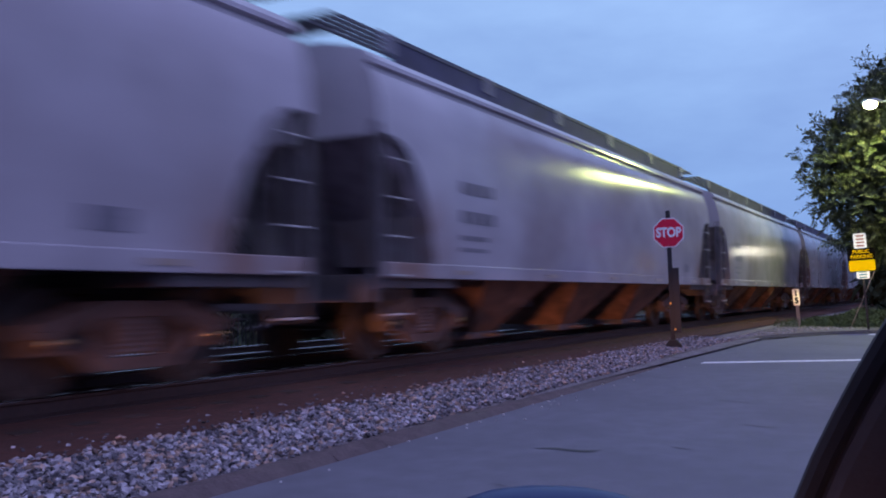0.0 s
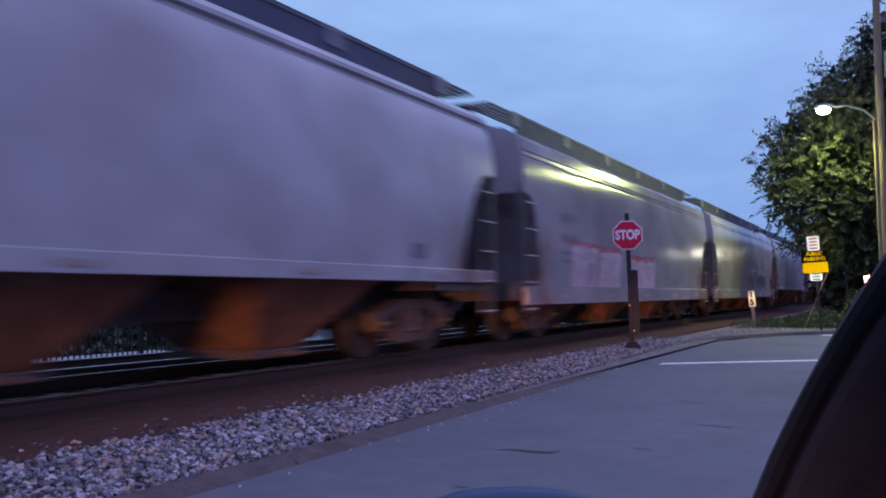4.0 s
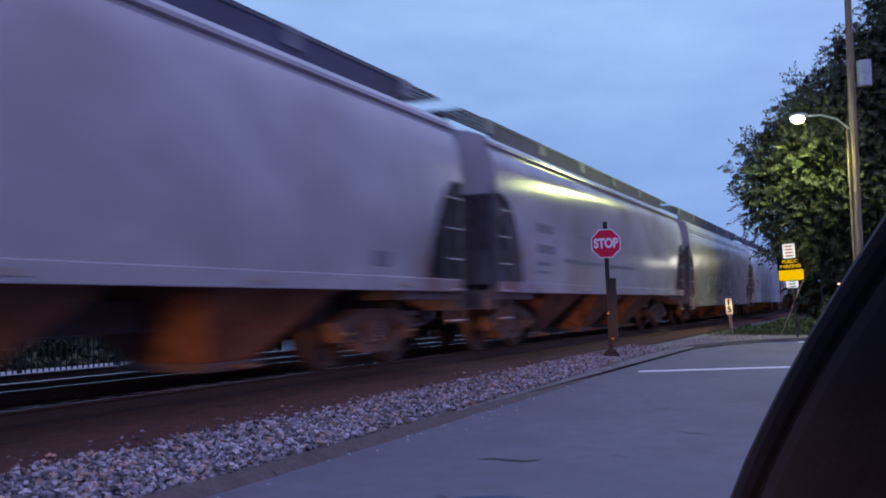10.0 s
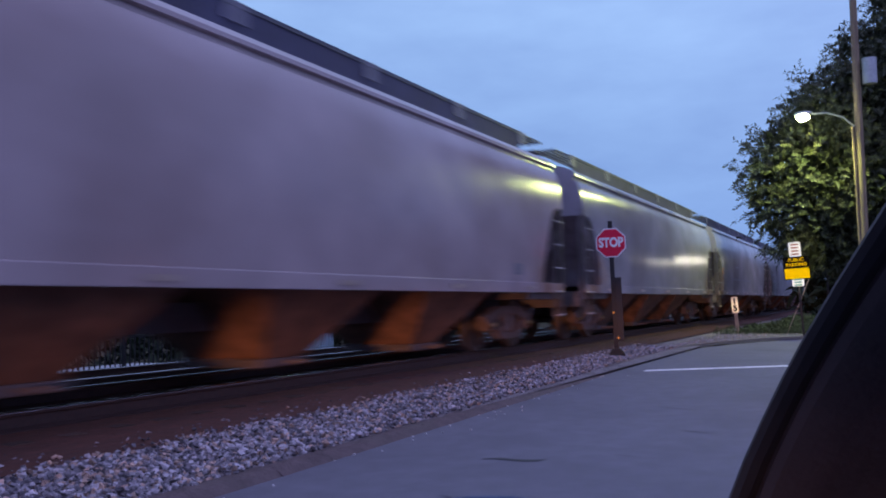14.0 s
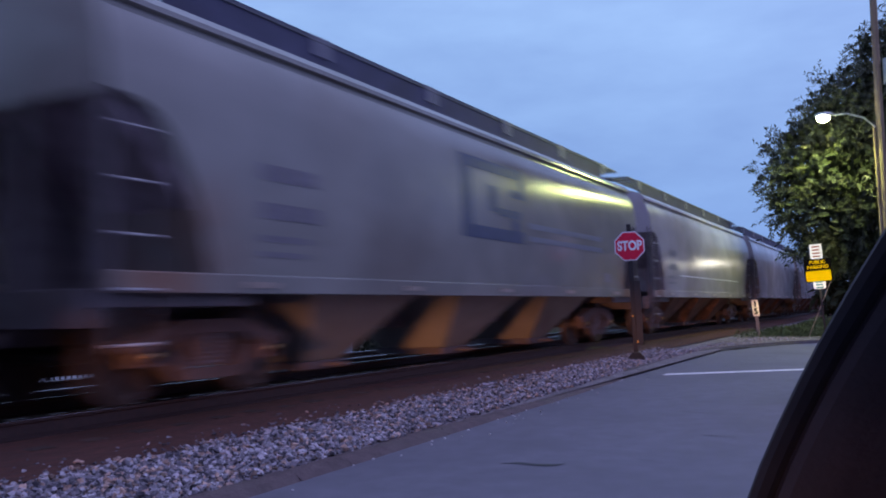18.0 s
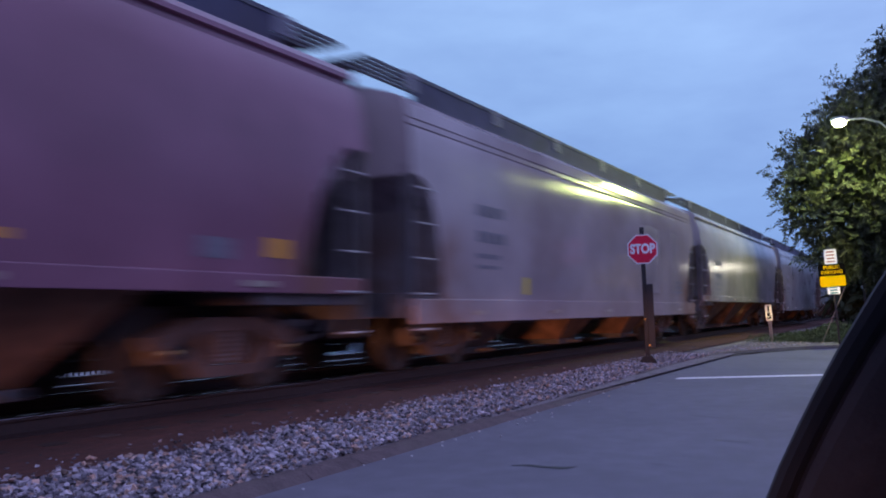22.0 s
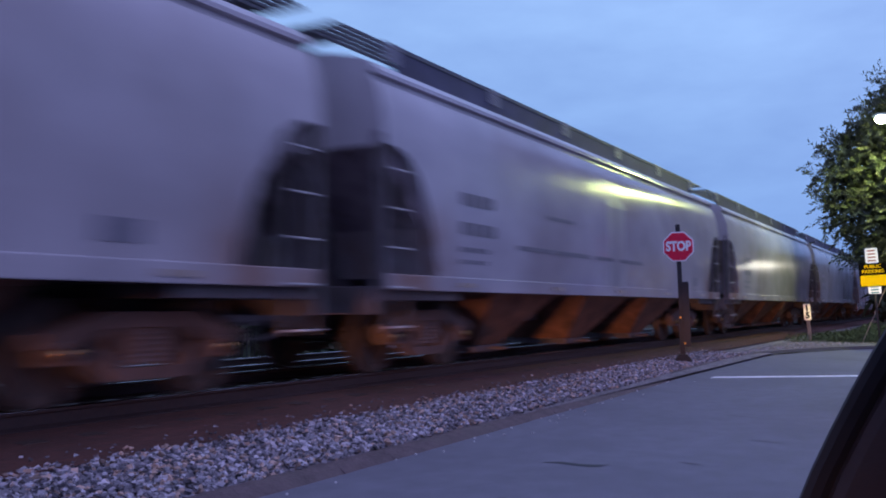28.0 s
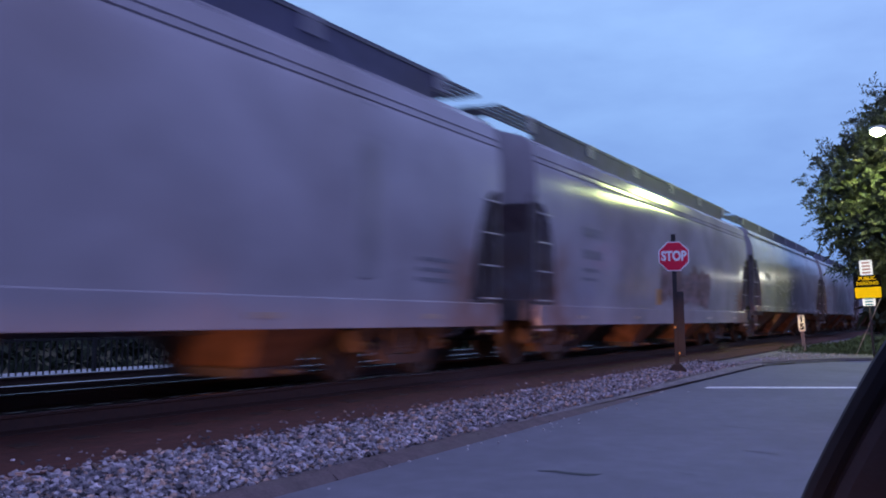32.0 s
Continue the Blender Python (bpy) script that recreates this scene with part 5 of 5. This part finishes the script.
# ---- tree and shrubs ----
BARK = mat("bark", (0.10, 0.075, 0.055), 0.9, grain=0.4, scale=10, bump=0.6, stretch=(3, 3, 0.4))
LEAF = mat("leaf_green", (0.042, 0.052, 0.027), 0.5, grain=0.3, scale=1.5)
LEAF_LIGHT = mat("leaf_light", (0.058, 0.064, 0.030), 0.5, grain=0.3, scale=1.5)
GRASSY = mat("grass_green", (0.042, 0.068, 0.026), 0.7, grain=0.3, scale=3)


def leaves(count, spot, size, seed, aspect=1.9):
    """Many small folded leaves; spot gives the place of each."""
    rnd = random.Random(seed)
    V, Fc = [], []
    for _ in range(count):
        p = Vector(spot(rnd))
        s = rnd.uniform(*size)
        m = Euler((rnd.uniform(-1.1, 1.1), rnd.uniform(-1.1, 1.1), rnd.uniform(0, 6.3))).to_matrix()
        o = len(V)
        for c in ((0, 0, 0), (s * aspect * 0.5, s * 0.5, s * 0.12), (s * aspect, 0, -s * 0.2), (s * aspect * 0.5, -s * 0.5, s * 0.12)):
            V.append((p + m @ Vector(c))[:])
        Fc += [(o, o + 1, o + 2), (o, o + 2, o + 3)]
    return V, Fc


def leaf_mesh(name, V, Fc, material):
    me = bpy.data.meshes.new(name)
    me.from_pydata(V, [], Fc)
    me.materials.append(material)
    return me


def sprigs(lumps, count, seed, depth=(0.74, 1.0), each=13, length=(0.22, 0.5), leaf=(0.05, 0.085)):
    """Leafy shoots that stand out of the shell of a few big lumps (x, y, z, rx, ry, rz): each a whorl of leaves along a short twig."""
    rnd = random.Random(seed)
    size = [a * b + b * c + a * c for _, _, _, a, b, c in lumps]
    V, Fc = [], []
    while count:
        x, y, z, rx, ry, rz = rnd.choices(lumps, size)[0]
        d = Vector((rnd.gauss(0, 1), rnd.gauss(0, 1), rnd.gauss(0, 1))).normalized()
        k = rnd.uniform(*depth) * (1 + 0.11 * noise.noise(d * 2.1 + Vector((x, y, z))) + 0.07 * noise.noise(d * 5.5 + Vector((z, x, y))))
        p = Vector((x + d.x * rx * k, y + d.y * ry * k, z + d.z * rz * k))
        if any(((p.x - q[0]) / q[3]) ** 2 + ((p.y - q[1]) / q[4]) ** 2 + ((p.z - q[2]) / q[5]) ** 2 < 0.42 for q in lumps):
            continue
        count -= 1
        out = (Vector((d.x / rx, d.y / ry, d.z / rz)).normalized() + Vector((rnd.gauss(0, 0.4), rnd.gauss(0, 0.4), 0.25 + rnd.gauss(0, 0.35)))).normalized()
        side = out.orthogonal().normalized()
        ln = rnd.uniform(*length)
        for j in range(each):
            f = (j + 1) / each
            a = j * 2.4 + rnd.uniform(-0.4, 0.4)
            r = Matrix.Rotation(a, 3, out) @ side
            way = (out * (0.35 + 0.9 * f) + r + Vector((0, 0, -0.25))).normalized()
            wide = way.cross(out)
            wide = wide.normalized() if wide.length > 0.01 else side
            base = p + out * (ln * (f - 0.35)) + Vector((0, 0, -0.12 * f * f))
            w = rnd.uniform(*leaf)
            tall = w * rnd.uniform(2.2, 3.0)
            lift = wide.cross(way) * (w * 0.25)
            o = len(V)
            V += [base[:], (base + way * tall * 0.5 + wide * w * 0.5 + lift)[:], (base + way * tall)[:], (base + way * tall * 0.5 - wide * w * 0.5 + lift)[:]]
            Fc += [(o, o + 1, o + 2), (o, o + 2, o + 3)]
    return V, Fc


def tree(x, y, lumps, trunk_h, trunk_r, seed, label, count=3600):
    """A trunk with limbs to every lump of the crown; inner leaves fill the lumps, shoots cover them."""
    rnd = random.Random(seed)
    t = tagged(empty("tree", pose(x, y, -0.05)), label, "tree")
    bm = bmesh.new()
    tube(bm, [(0, 0, 0), (0.1, 0.05, trunk_h * 0.5), (0, 0.1, trunk_h), (0.15, -0.2, trunk_h * 2.4), (0.1, -0.8, trunk_h * 4.2)], trunk_r, 10, trunk_r * 0.2)
    part("trunk", bm, BARK, t, smooth=True)
    for lx, ly, lz, rx, ry, rz in lumps:
        for _ in range(3):
            a = Vector((0, 0, trunk_h * rnd.uniform(0.7, 1.6)))
            b = Vector((lx + rx * rnd.uniform(-0.6, 0.6), ly + ry * rnd.uniform(-0.7, 0.7), lz + rz * rnd.uniform(-0.2, 0.7)))
            bm = bmesh.new()
            tube(bm, [a, a.lerp(b, 0.5) + Vector((0, 0, 0.3)), b], trunk_r * 0.3, 6, 0.015)
            part("limb", bm, BARK, t)

    def inside(r):
        q = r.choices(lumps, [p[3] * p[4] * p[5] for p in lumps])[0]
        d = Vector((r.gauss(0, 1), r.gauss(0, 1), r.gauss(0, 1))).normalized() * (0.88 * r.random() ** 0.4)
        return (q[0] + d.x * q[3], q[1] + d.y * q[4], q[2] + d.z * q[5])
    V, Fc = leaves(count * 7, inside, (0.13, 0.24), seed + 3)
    part("crown", leaf_mesh("crown", V, Fc, LEAF), None, t, "dense dark inner leaves")
    for k, material in enumerate((LEAF, LEAF_LIGHT)):
        V, Fc = sprigs(lumps, int(count * (0.6 if k == 0 else 0.4)), seed + k)
        part("crown", leaf_mesh("crown", V, Fc, material), None, t, "dense dark green leaves")
    # open shoots at the top and the edge
    V, Fc = sprigs(lumps, count // 10, seed + 9, (0.99, 1.05), 10, (0.4, 0.8), (0.055, 0.09))
    part("twig", leaf_mesh("twig", V, Fc, LEAF), None, t, "leafy shoots at the crown's edge")
    return t


tree(37.2, 0.6, [(0.0, 0.9, 5.85, 3.1, 3.5, 3.4), (0.2, 0.2, 8.0, 2.7, 2.8, 2.6), (0.3, -2.6, 5.1, 2.9, 3.2, 3.4), (0.3, -1.9, 9.6, 2.4, 2.3, 2.6), (0.5, -2.6, 12.0, 2.1, 2.1, 2.6), (0.0, -0.15, 10.9, 0.9, 0.9, 1.1), (-0.6, 0.9, 3.2, 1.7, 2.3, 0.9)], 2.6, 0.24, 11, "broad dark green leafy tree lit by the street lamp")


def shrub(x, y, r, h, material, seed, label, name="shrub", category="shrub", count=900, size=(0.05, 0.11)):
    def spot(rn):
        a, q = rn.uniform(0, 6.283), math.sqrt(rn.random())
        return (q * r * math.cos(a), q * r * 0.8 * math.sin(a), h * rn.random() * (1.05 - 0.6 * q * q))
    V, Fc = leaves(count, spot, size, seed)
    ob = part(name, leaf_mesh(name, V, Fc, material), None, at=pose(x, y, 0.0))
    return tagged(ob, label, category)


for i, (x, y, r, h) in enumerate(((32.4, 3.1, 1.0, 0.5), (32.8, 2.2, 1.1, 0.6), (33.3, 3.9, 0.9, 0.4), (32.5, 1.2, 1.0, 0.75), (33.6, 1.3, 0.7, 1.35), (34.2, 2.6, 1.2, 0.7), (33.0, 0.3, 1.0, 1.0))):
    shrub(x, y, r, h, LEAF_LIGHT if i in (3, 4) else GRASSY, 70 + i, "low green shrub and weeds behind the kerb", count=2600, size=(0.025, 0.06))
# grass blades along the kerb
def blades(r):
    x = r.uniform(30.6, 34.5)
    return (x, r.uniform(0.2, 5.2), 0.04 + 0.25 * r.random() ** 2)
V, Fc = leaves(5000, blades, (0.012, 0.03), 91, 6.0)
tagged(part("grass", leaf_mesh("grass", V, Fc, GRASSY), None), "rough green grass behind the kerb", "grass", kind="stuff")


# ---- beyond the tracks ----
DARK_WOOD = mat("far_foliage", (0.022, 0.036, 0.016), 0.8, grain=0.4, scale=1.2)
def far_wood(x0, x1, y, h, seed, count=9000, size=(0.3, 0.7), deep=2.5):
    def spot(r):
        x = r.uniform(x0, x1)
        top = h * (0.75 + 0.35 * noise.noise(Vector((x * 0.13, seed, 0))))
        return (x, y + r.uniform(-deep, deep), -0.4 + top * r.random())
    V, Fc = leaves(count, spot, size, seed)
    tagged(part("far_trees", leaf_mesh("far_trees", V, Fc, DARK_WOOD), None), "dark row of trees beyond the railway" if y > 0 else "unseen row of trees added to dim the low sky", "trees", kind="stuff")
far_wood(-60, 160, 36, 14.0, 5, 16000)
far_wood(-20, 45, 18.2, 2.4, 15, 9000, (0.12, 0.28), 0.9)
# an unseen tree row added across the road to dim the cars' lower sides
far_wood(-90, 90, -24, 11.0, 6, 16000)
bm = bmesh.new()
box(bm, -70, 170, 40.0, 40.5, -0.45, 10.5)
tagged(part("wall_far", bm, mat("far_wall", (0.03, 0.035, 0.035), 0.9, grain=0.4, scale=0.8)), "dark wall behind the far trees", kind="structure")
# pale paved yard and iron fence
bm = bmesh.new()
box(bm, -20, 16.2, 14.0, 16.7, -0.6, -0.05)
tagged(part("pavement", bm, mat("pale_concrete", (0.30, 0.31, 0.32), 0.8, grain=0.2, scale=3, stain=0.4, stain_scale=0.6, stain_colour=(0.25, 0.25, 0.25), bump=0.3)), "pale concrete yard behind the iron fence", kind="structure")
IRON = mat("fence_iron", (0.008, 0.009, 0.011), 0.8, grain=0.2, scale=9)
fence = tagged(empty("fence", pose(0, 13.9, -0.1)), "black iron picket fence beyond the tracks", "fence")
bm = bmesh.new()
box(bm, -0.011, 0.011, -0.011, 0.011, 0.0, 0.9)
picket = mesh("picket", bm, IRON)
bm = bmesh.new()
box(bm, -0.035, 0.035, -0.035, 0.035, -0.35, 1.0, 0.005)
fpost = mesh("fence_post", bm, IRON)
for i in range(94):
    part("picket", picket, None, fence, at=pose(4 + i * 0.13, 0, 0))
for i in range(6):
    part("fence_post", fpost, None, fence, at=pose(4 + i * 2.3, 0, 0))
for z in (0.12, 0.8):
    bm = bmesh.new()
    box(bm, 4, 16.2, -0.014, 0.014, z, z + 0.035)
    part("rail", bm, IRON, fence)
# a pale cabinet before the fence
CABINET = mat("cabinet_pale_blue", (0.30, 0.40, 0.50), 0.5, grain=0.12, scale=6, stain=0.4, stain_scale=3, stain_colour=(0.2, 0.24, 0.28))
cab = tagged(empty("utility_cabinet", pose(22.65, 15.9, -0.05)), "pale blue ribbed utility cabinet beside the fence", "cabinet")
bm = bmesh.new()
box(bm, -0.78, 0.78, -0.3, 0.3, 0.0, 0.82, 0.02)
part("body", bm, CABINET, cab)
for k in range(9):
    bm = bmesh.new()
    box(bm, -0.7 + k * 0.175 - 0.03, -0.7 + k * 0.175 + 0.03, -0.33, -0.298, 0.08, 0.74)
    part("rib", bm, CABINET, cab)
bm = bmesh.new()
box(bm, -0.84, 0.84, -0.36, 0.36, 0.82, 0.88, 0.015)
part("lid", bm, CABINET, cab)
# a short post with a green lens by the second track
SIGNAL = mat("green_lens_lit", (0.1, 0.8, 0.4), 0.3, emit=(0.45, 1.0, 0.6), power=260.0)
sig = tagged(empty("signal_post", pose(20.25, 15.0, -0.05)), "short pale post with a small lit green lens", "signal")
bm = bmesh.new()
tube(bm, [(0, 0, 0), (0, 0, 1.75)], 0.03, 8)
part("post", bm, CABINET, sig)
bm = bmesh.new()
bmesh.ops.create_uvsphere(bm, u_segments=10, v_segments=6, radius=0.06, matrix=Matrix.Translation((-0.02, -0.05, 1.5)))
part("lens", bm, SIGNAL, sig, "lit green lens")
def far_end(x, y0, y1, h, seed):
    def spot(r):
        y = r.uniform(y0, y1)
        top = h * (0.8 + 0.3 * noise.noise(Vector((y * 0.13, seed, 3))))
        return (x + r.uniform(-3, 3), y, top * r.random())
    V, Fc = leaves(6000, spot, (0.3, 0.7), seed)
    tagged(part("far_trees", leaf_mesh("far_trees", V, Fc, DARK_WOOD), None), "dark trees at the far end of the verge", "trees", kind="stuff")
far_end(95, -30, 4.5, 7.0, 8)
far_end(56, -30, 4.2, 6.5, 9)
pole = tagged(empty("stake", pose(31.00, 2.53, 0.4)), "pale leaning stake among the weeds", "stake")
bm = bmesh.new()
tube(bm, [(0, 0.32, -0.4), (0, -0.48, 1.55)], 0.014, 6)
part("rod", bm, POST_WOOD, pole)


# ---- the car the view is from, and the one waiting ahead ----
CAR_DARK = mat("dark_car_lining", (0.05, 0.04, 0.042), 0.6, grain=0.3, scale=9, bump=0.2, coat=0.1)
RUBBER = mat("window_rubber", (0.028, 0.026, 0.028), 0.75, grain=0.2, scale=20)
MIRROR_BLUE = mat("mirror_blue_paint", (0.014, 0.032, 0.10), 0.35, grain=0.1, scale=5, spec=0.25)

def sight(px, py, d):
    """A spot d metres off, where the eye at rest sees the place (bearing, rise) of the car's edge."""
    return EYE + Vector((math.cos(radians(px)) * math.cos(radians(py)), math.sin(radians(px)) * math.cos(radians(py)), math.sin(radians(py)))) * d


BODY_BLUE = mat("body_blue_paint", (0.015, 0.028, 0.07), 0.3, grain=0.1, scale=5, coat=0.5)
GLASS_DARK = mat("dark_glass", (0.01, 0.012, 0.016), 0.08, grain=0.05)
EDGE = [(11.19, -17.78, 1.05), (9.92, -14.87, 1.00), (8.50, -11.95, 0.95), (7.56, -9.70, 0.92), (6.37, -7.22, 0.88), (5.16, -4.84, 0.84), (3.97, -2.66, 0.80), (1.97, 0.70, 0.74), (-0.86, 5.12, 0.66), (-3.39, 8.89, 0.60), (-5.76, 12.06, 0.56)]
car = tagged(empty("car", pose(0, 0, 0)), "dark parked car with its window pillar and blue mirror", "car")


def sweep(profile, name, material, parent, label=""):
    """A moulding along the pillar's edge: offsets to the right of it and away from the eye."""
    bm = bmesh.new()
    rings = []
    for az, el_, d in EDGE:
        p = sight(az, el_, d)
        v = (p - EYE).normalized()
        r = v.cross(Vector((0, 0, 1))).normalized()
        rings.append([bm.verts.new(p + r * a + v * b) for a, b in profile])
    for r0, r1 in zip(rings, rings[1:]):
        for j in range(len(profile) - 1):
            bm.faces.new((r0[j], r1[j], r1[j + 1], r0[j + 1]))
    return part(name, bm, material, parent, label, smooth=True)


sweep([(0.05, 0.05), (0.012, 0.03), (0.0, 0.012), (0.002, 0.0), (0.009, -0.006), (0.018, -0.004), (0.022, 0.004), (0.03, 0.01)], "window_seal", RUBBER, car, "black rubber window seal")
sweep([(0.024, 0.008), (0.028, -0.004), (0.038, -0.012), (0.055, -0.014), (0.08, -0.006), (0.12, 0.02), (0.3, 0.06), (0.62, 0.12)], "front_pillar", CAR_DARK, car, "dark brown-black front pillar")
bm = bmesh.new()
prism(bm, [(-2.4, 0.3), (2.2, 0.3), (2.32, 0.55), (2.2, 0.84), (0.95, 0.97), (-1.95, 0.97), (-2.38, 0.88)], "y", -1.68, -0.07)
bmesh.ops.bevel(bm, geom=list(bm.edges), offset=0.05, segments=2, affect="EDGES")
part("body", bm, BODY_BLUE, car, "dark blue painted body", smooth=True)
bm = bmesh.new()
box(bm, -1.45, 0.3, -1.55, -0.16, 1.46, 1.52, 0.025)
part("roof", bm, BODY_BLUE, car)
for (x0, y0), (x1, y1) in (((-1.95, -0.15), (-1.4, -0.22)), ((-1.95, -1.6), (-1.4, -1.5)), ((-0.5, -1.62), (-0.45, -1.52)), ((0.95, -1.6), (0.28, -1.5)), ((-0.75, -0.12), (-0.7, -0.2))):
    bm = bmesh.new()
    tube(bm, [(x0, y0, 0.95), (x1, y1, 1.47)], 0.04, 8)
    part("pillar", bm, CAR_DARK, car)
bm = bmesh.new()
prism(bm, [(0.98, 0.96), (0.31, 1.47), (0.30, 1.46), (0.96, 0.955)], "y", -1.56, -0.45)
part("windscreen", bm, GLASS_DARK, car)
for y in (-0.3, -1.45):
    bm = bmesh.new()
    bmesh.ops.create_uvsphere(bm, u_segments=12, v_segments=8, radius=1.0, matrix=Matrix.Translation((2.2, y, 0.68)) @ Matrix.Diagonal((0.1, 0.16, 0.08, 1)))
    part("headlight", bm, GLASS_DARK, car, "unlit headlight", smooth=True)
for x in (-1.6, 1.45):
    for y in (-0.14, -1.55):
        bm = bmesh.new()
        disc(bm, (x, y, 0.31), 0.31, "y", 0.2, 24, 0.2)
        wh = part("wheel", bm, RUBBER, car, "black tyre")
        bm = bmesh.new()
        disc(bm, (x, y, 0.31), 0.205, "y", 0.16, 18)
        part("rim", bm, GALV, wh)
c = sight(22.95, -18.56, 0.75)
bm = bmesh.new()
bmesh.ops.create_uvsphere(bm, u_segments=28, v_segments=16, radius=1.0)
for v in bm.verts:
    v.co = Vector((v.co.x, math.copysign(abs(v.co.y) ** 0.8, v.co.y), math.copysign(abs(v.co.z) ** 0.85, v.co.z)))
bmesh.ops.transform(bm, matrix=Matrix.Translation(c) @ Matrix.Rotation(radians(20), 4, "Z") @ Matrix.Diagonal((0.06, 0.118, 0.085, 1)), verts=bm.verts)
mir = part("side_mirror", bm, MIRROR_BLUE, car, "blue painted mirror housing", smooth=True)
bm = bmesh.new()
bmesh.ops.create_uvsphere(bm, u_segments=16, v_segments=10, radius=1.0, matrix=Matrix.Translation(c + Vector((-0.018, -0.1, 0.026))) @ Matrix.Diagonal((0.04, 0.04, 0.03, 1)))
part("mirror_trim", bm, RUBBER, mir, "black trim", smooth=True)
bm = bmesh.new()
prism(bm, [(c.x - 0.03, c.y - 0.1), (c.x + 0.03, c.y - 0.1), (c.x + 0.1, -0.02), (c.x + 0.02, -0.02)], "z", c.z - 0.12, c.z - 0.06)
part("mirror_arm", bm, RUBBER, car)

# the vehicle waiting ahead: its lamp glows past the pillar
TAIL = mat("tail_lamp_lit", (0.8, 0.05, 0.03), 0.3, emit=(1.0, 0.28, 0.20), power=9.0)
q = sight(1.68, 0.39, 11.0)
ahead = tagged(empty("waiting_car", pose(q.x, q.y - 0.09, 0)), "dark car waiting ahead with a lit tail lamp", "car")
bm = bmesh.new()
prism(bm, [(0.05, 0.35), (4.2, 0.35), (4.2, 0.9), (3.2, 1.0), (2.6, 1.38), (0.5, 1.38), (0.05, 1.0)], "y", -1.75, -0.02)
part("body", bm, CAR_DARK, ahead)
bm = bmesh.new()
prism(bm, [(0.14, 1.02), (0.3, 1.02), (0.56, 1.35), (0.45, 1.35)], "y", -1.6, -0.17)
part("rear_window", shift(bm, -0.09, 0, 0.02), GLASS_DARK, ahead)
for x in (0.9, 3.4):
    for y in (-0.12, -1.65):
        bm = bmesh.new()
        disc(bm, (x, y, 0.33), 0.33, "y", 0.2, 20)
        part("wheel", bm, RUBBER, ahead)
bm = bmesh.new()
prism(bm, [(-0.07, q.z - 0.13), (0.09, q.z - 0.10), (0.13, q.z + 0.11), (0.02, q.z + 0.13)], "x", -0.02, 0.06)
part("tail_lamp", bm, TAIL, ahead, "lit red tail lamp")

# the unseen car assumed behind, whose low beams reach under the train
behind = tagged(empty("waiting_car", pose(-16.0, 0.2, 0)), "dark car waiting behind with its low beams on", "car")
bm = bmesh.new()
prism(bm, [(-4.2, 0.35), (-0.1, 0.35), (-0.02, 0.6), (-0.1, 0.8), (-1.2, 0.95), (-1.8, 1.4), (-3.6, 1.4), (-4.2, 0.95)], "y", -0.9, 0.9)
part("body", bm, CAR_DARK, behind)
bm = bmesh.new()
prism(bm, [(-1.25, 0.98), (-1.2, 0.98), (-1.75, 1.4), (-1.8, 1.38)], "y", -0.78, 0.78)
part("windscreen", shift(bm, 0.03, 0, 0.01), GLASS_DARK, behind)
for x in (-3.4, -0.85):
    for y in (-0.82, 0.82):
        bm = bmesh.new()
        disc(bm, (x, y, 0.32), 0.32, "y", 0.2, 20)
        part("wheel", bm, RUBBER, behind)
# plates added above and below each lamp cut its beam to a thin band
for yy in (0.65, -0.65):
    bm = bmesh.new()
    for z0, z1 in ((0.6868, 0.72), (0.64, 0.6765)):
        box(bm, 0.0, 0.46, yy - 0.15, yy + 0.3, z0, z1)
    part("headlight", bm, RUBBER, behind, "unseen plates that narrow the low beam to a slot")


motions()
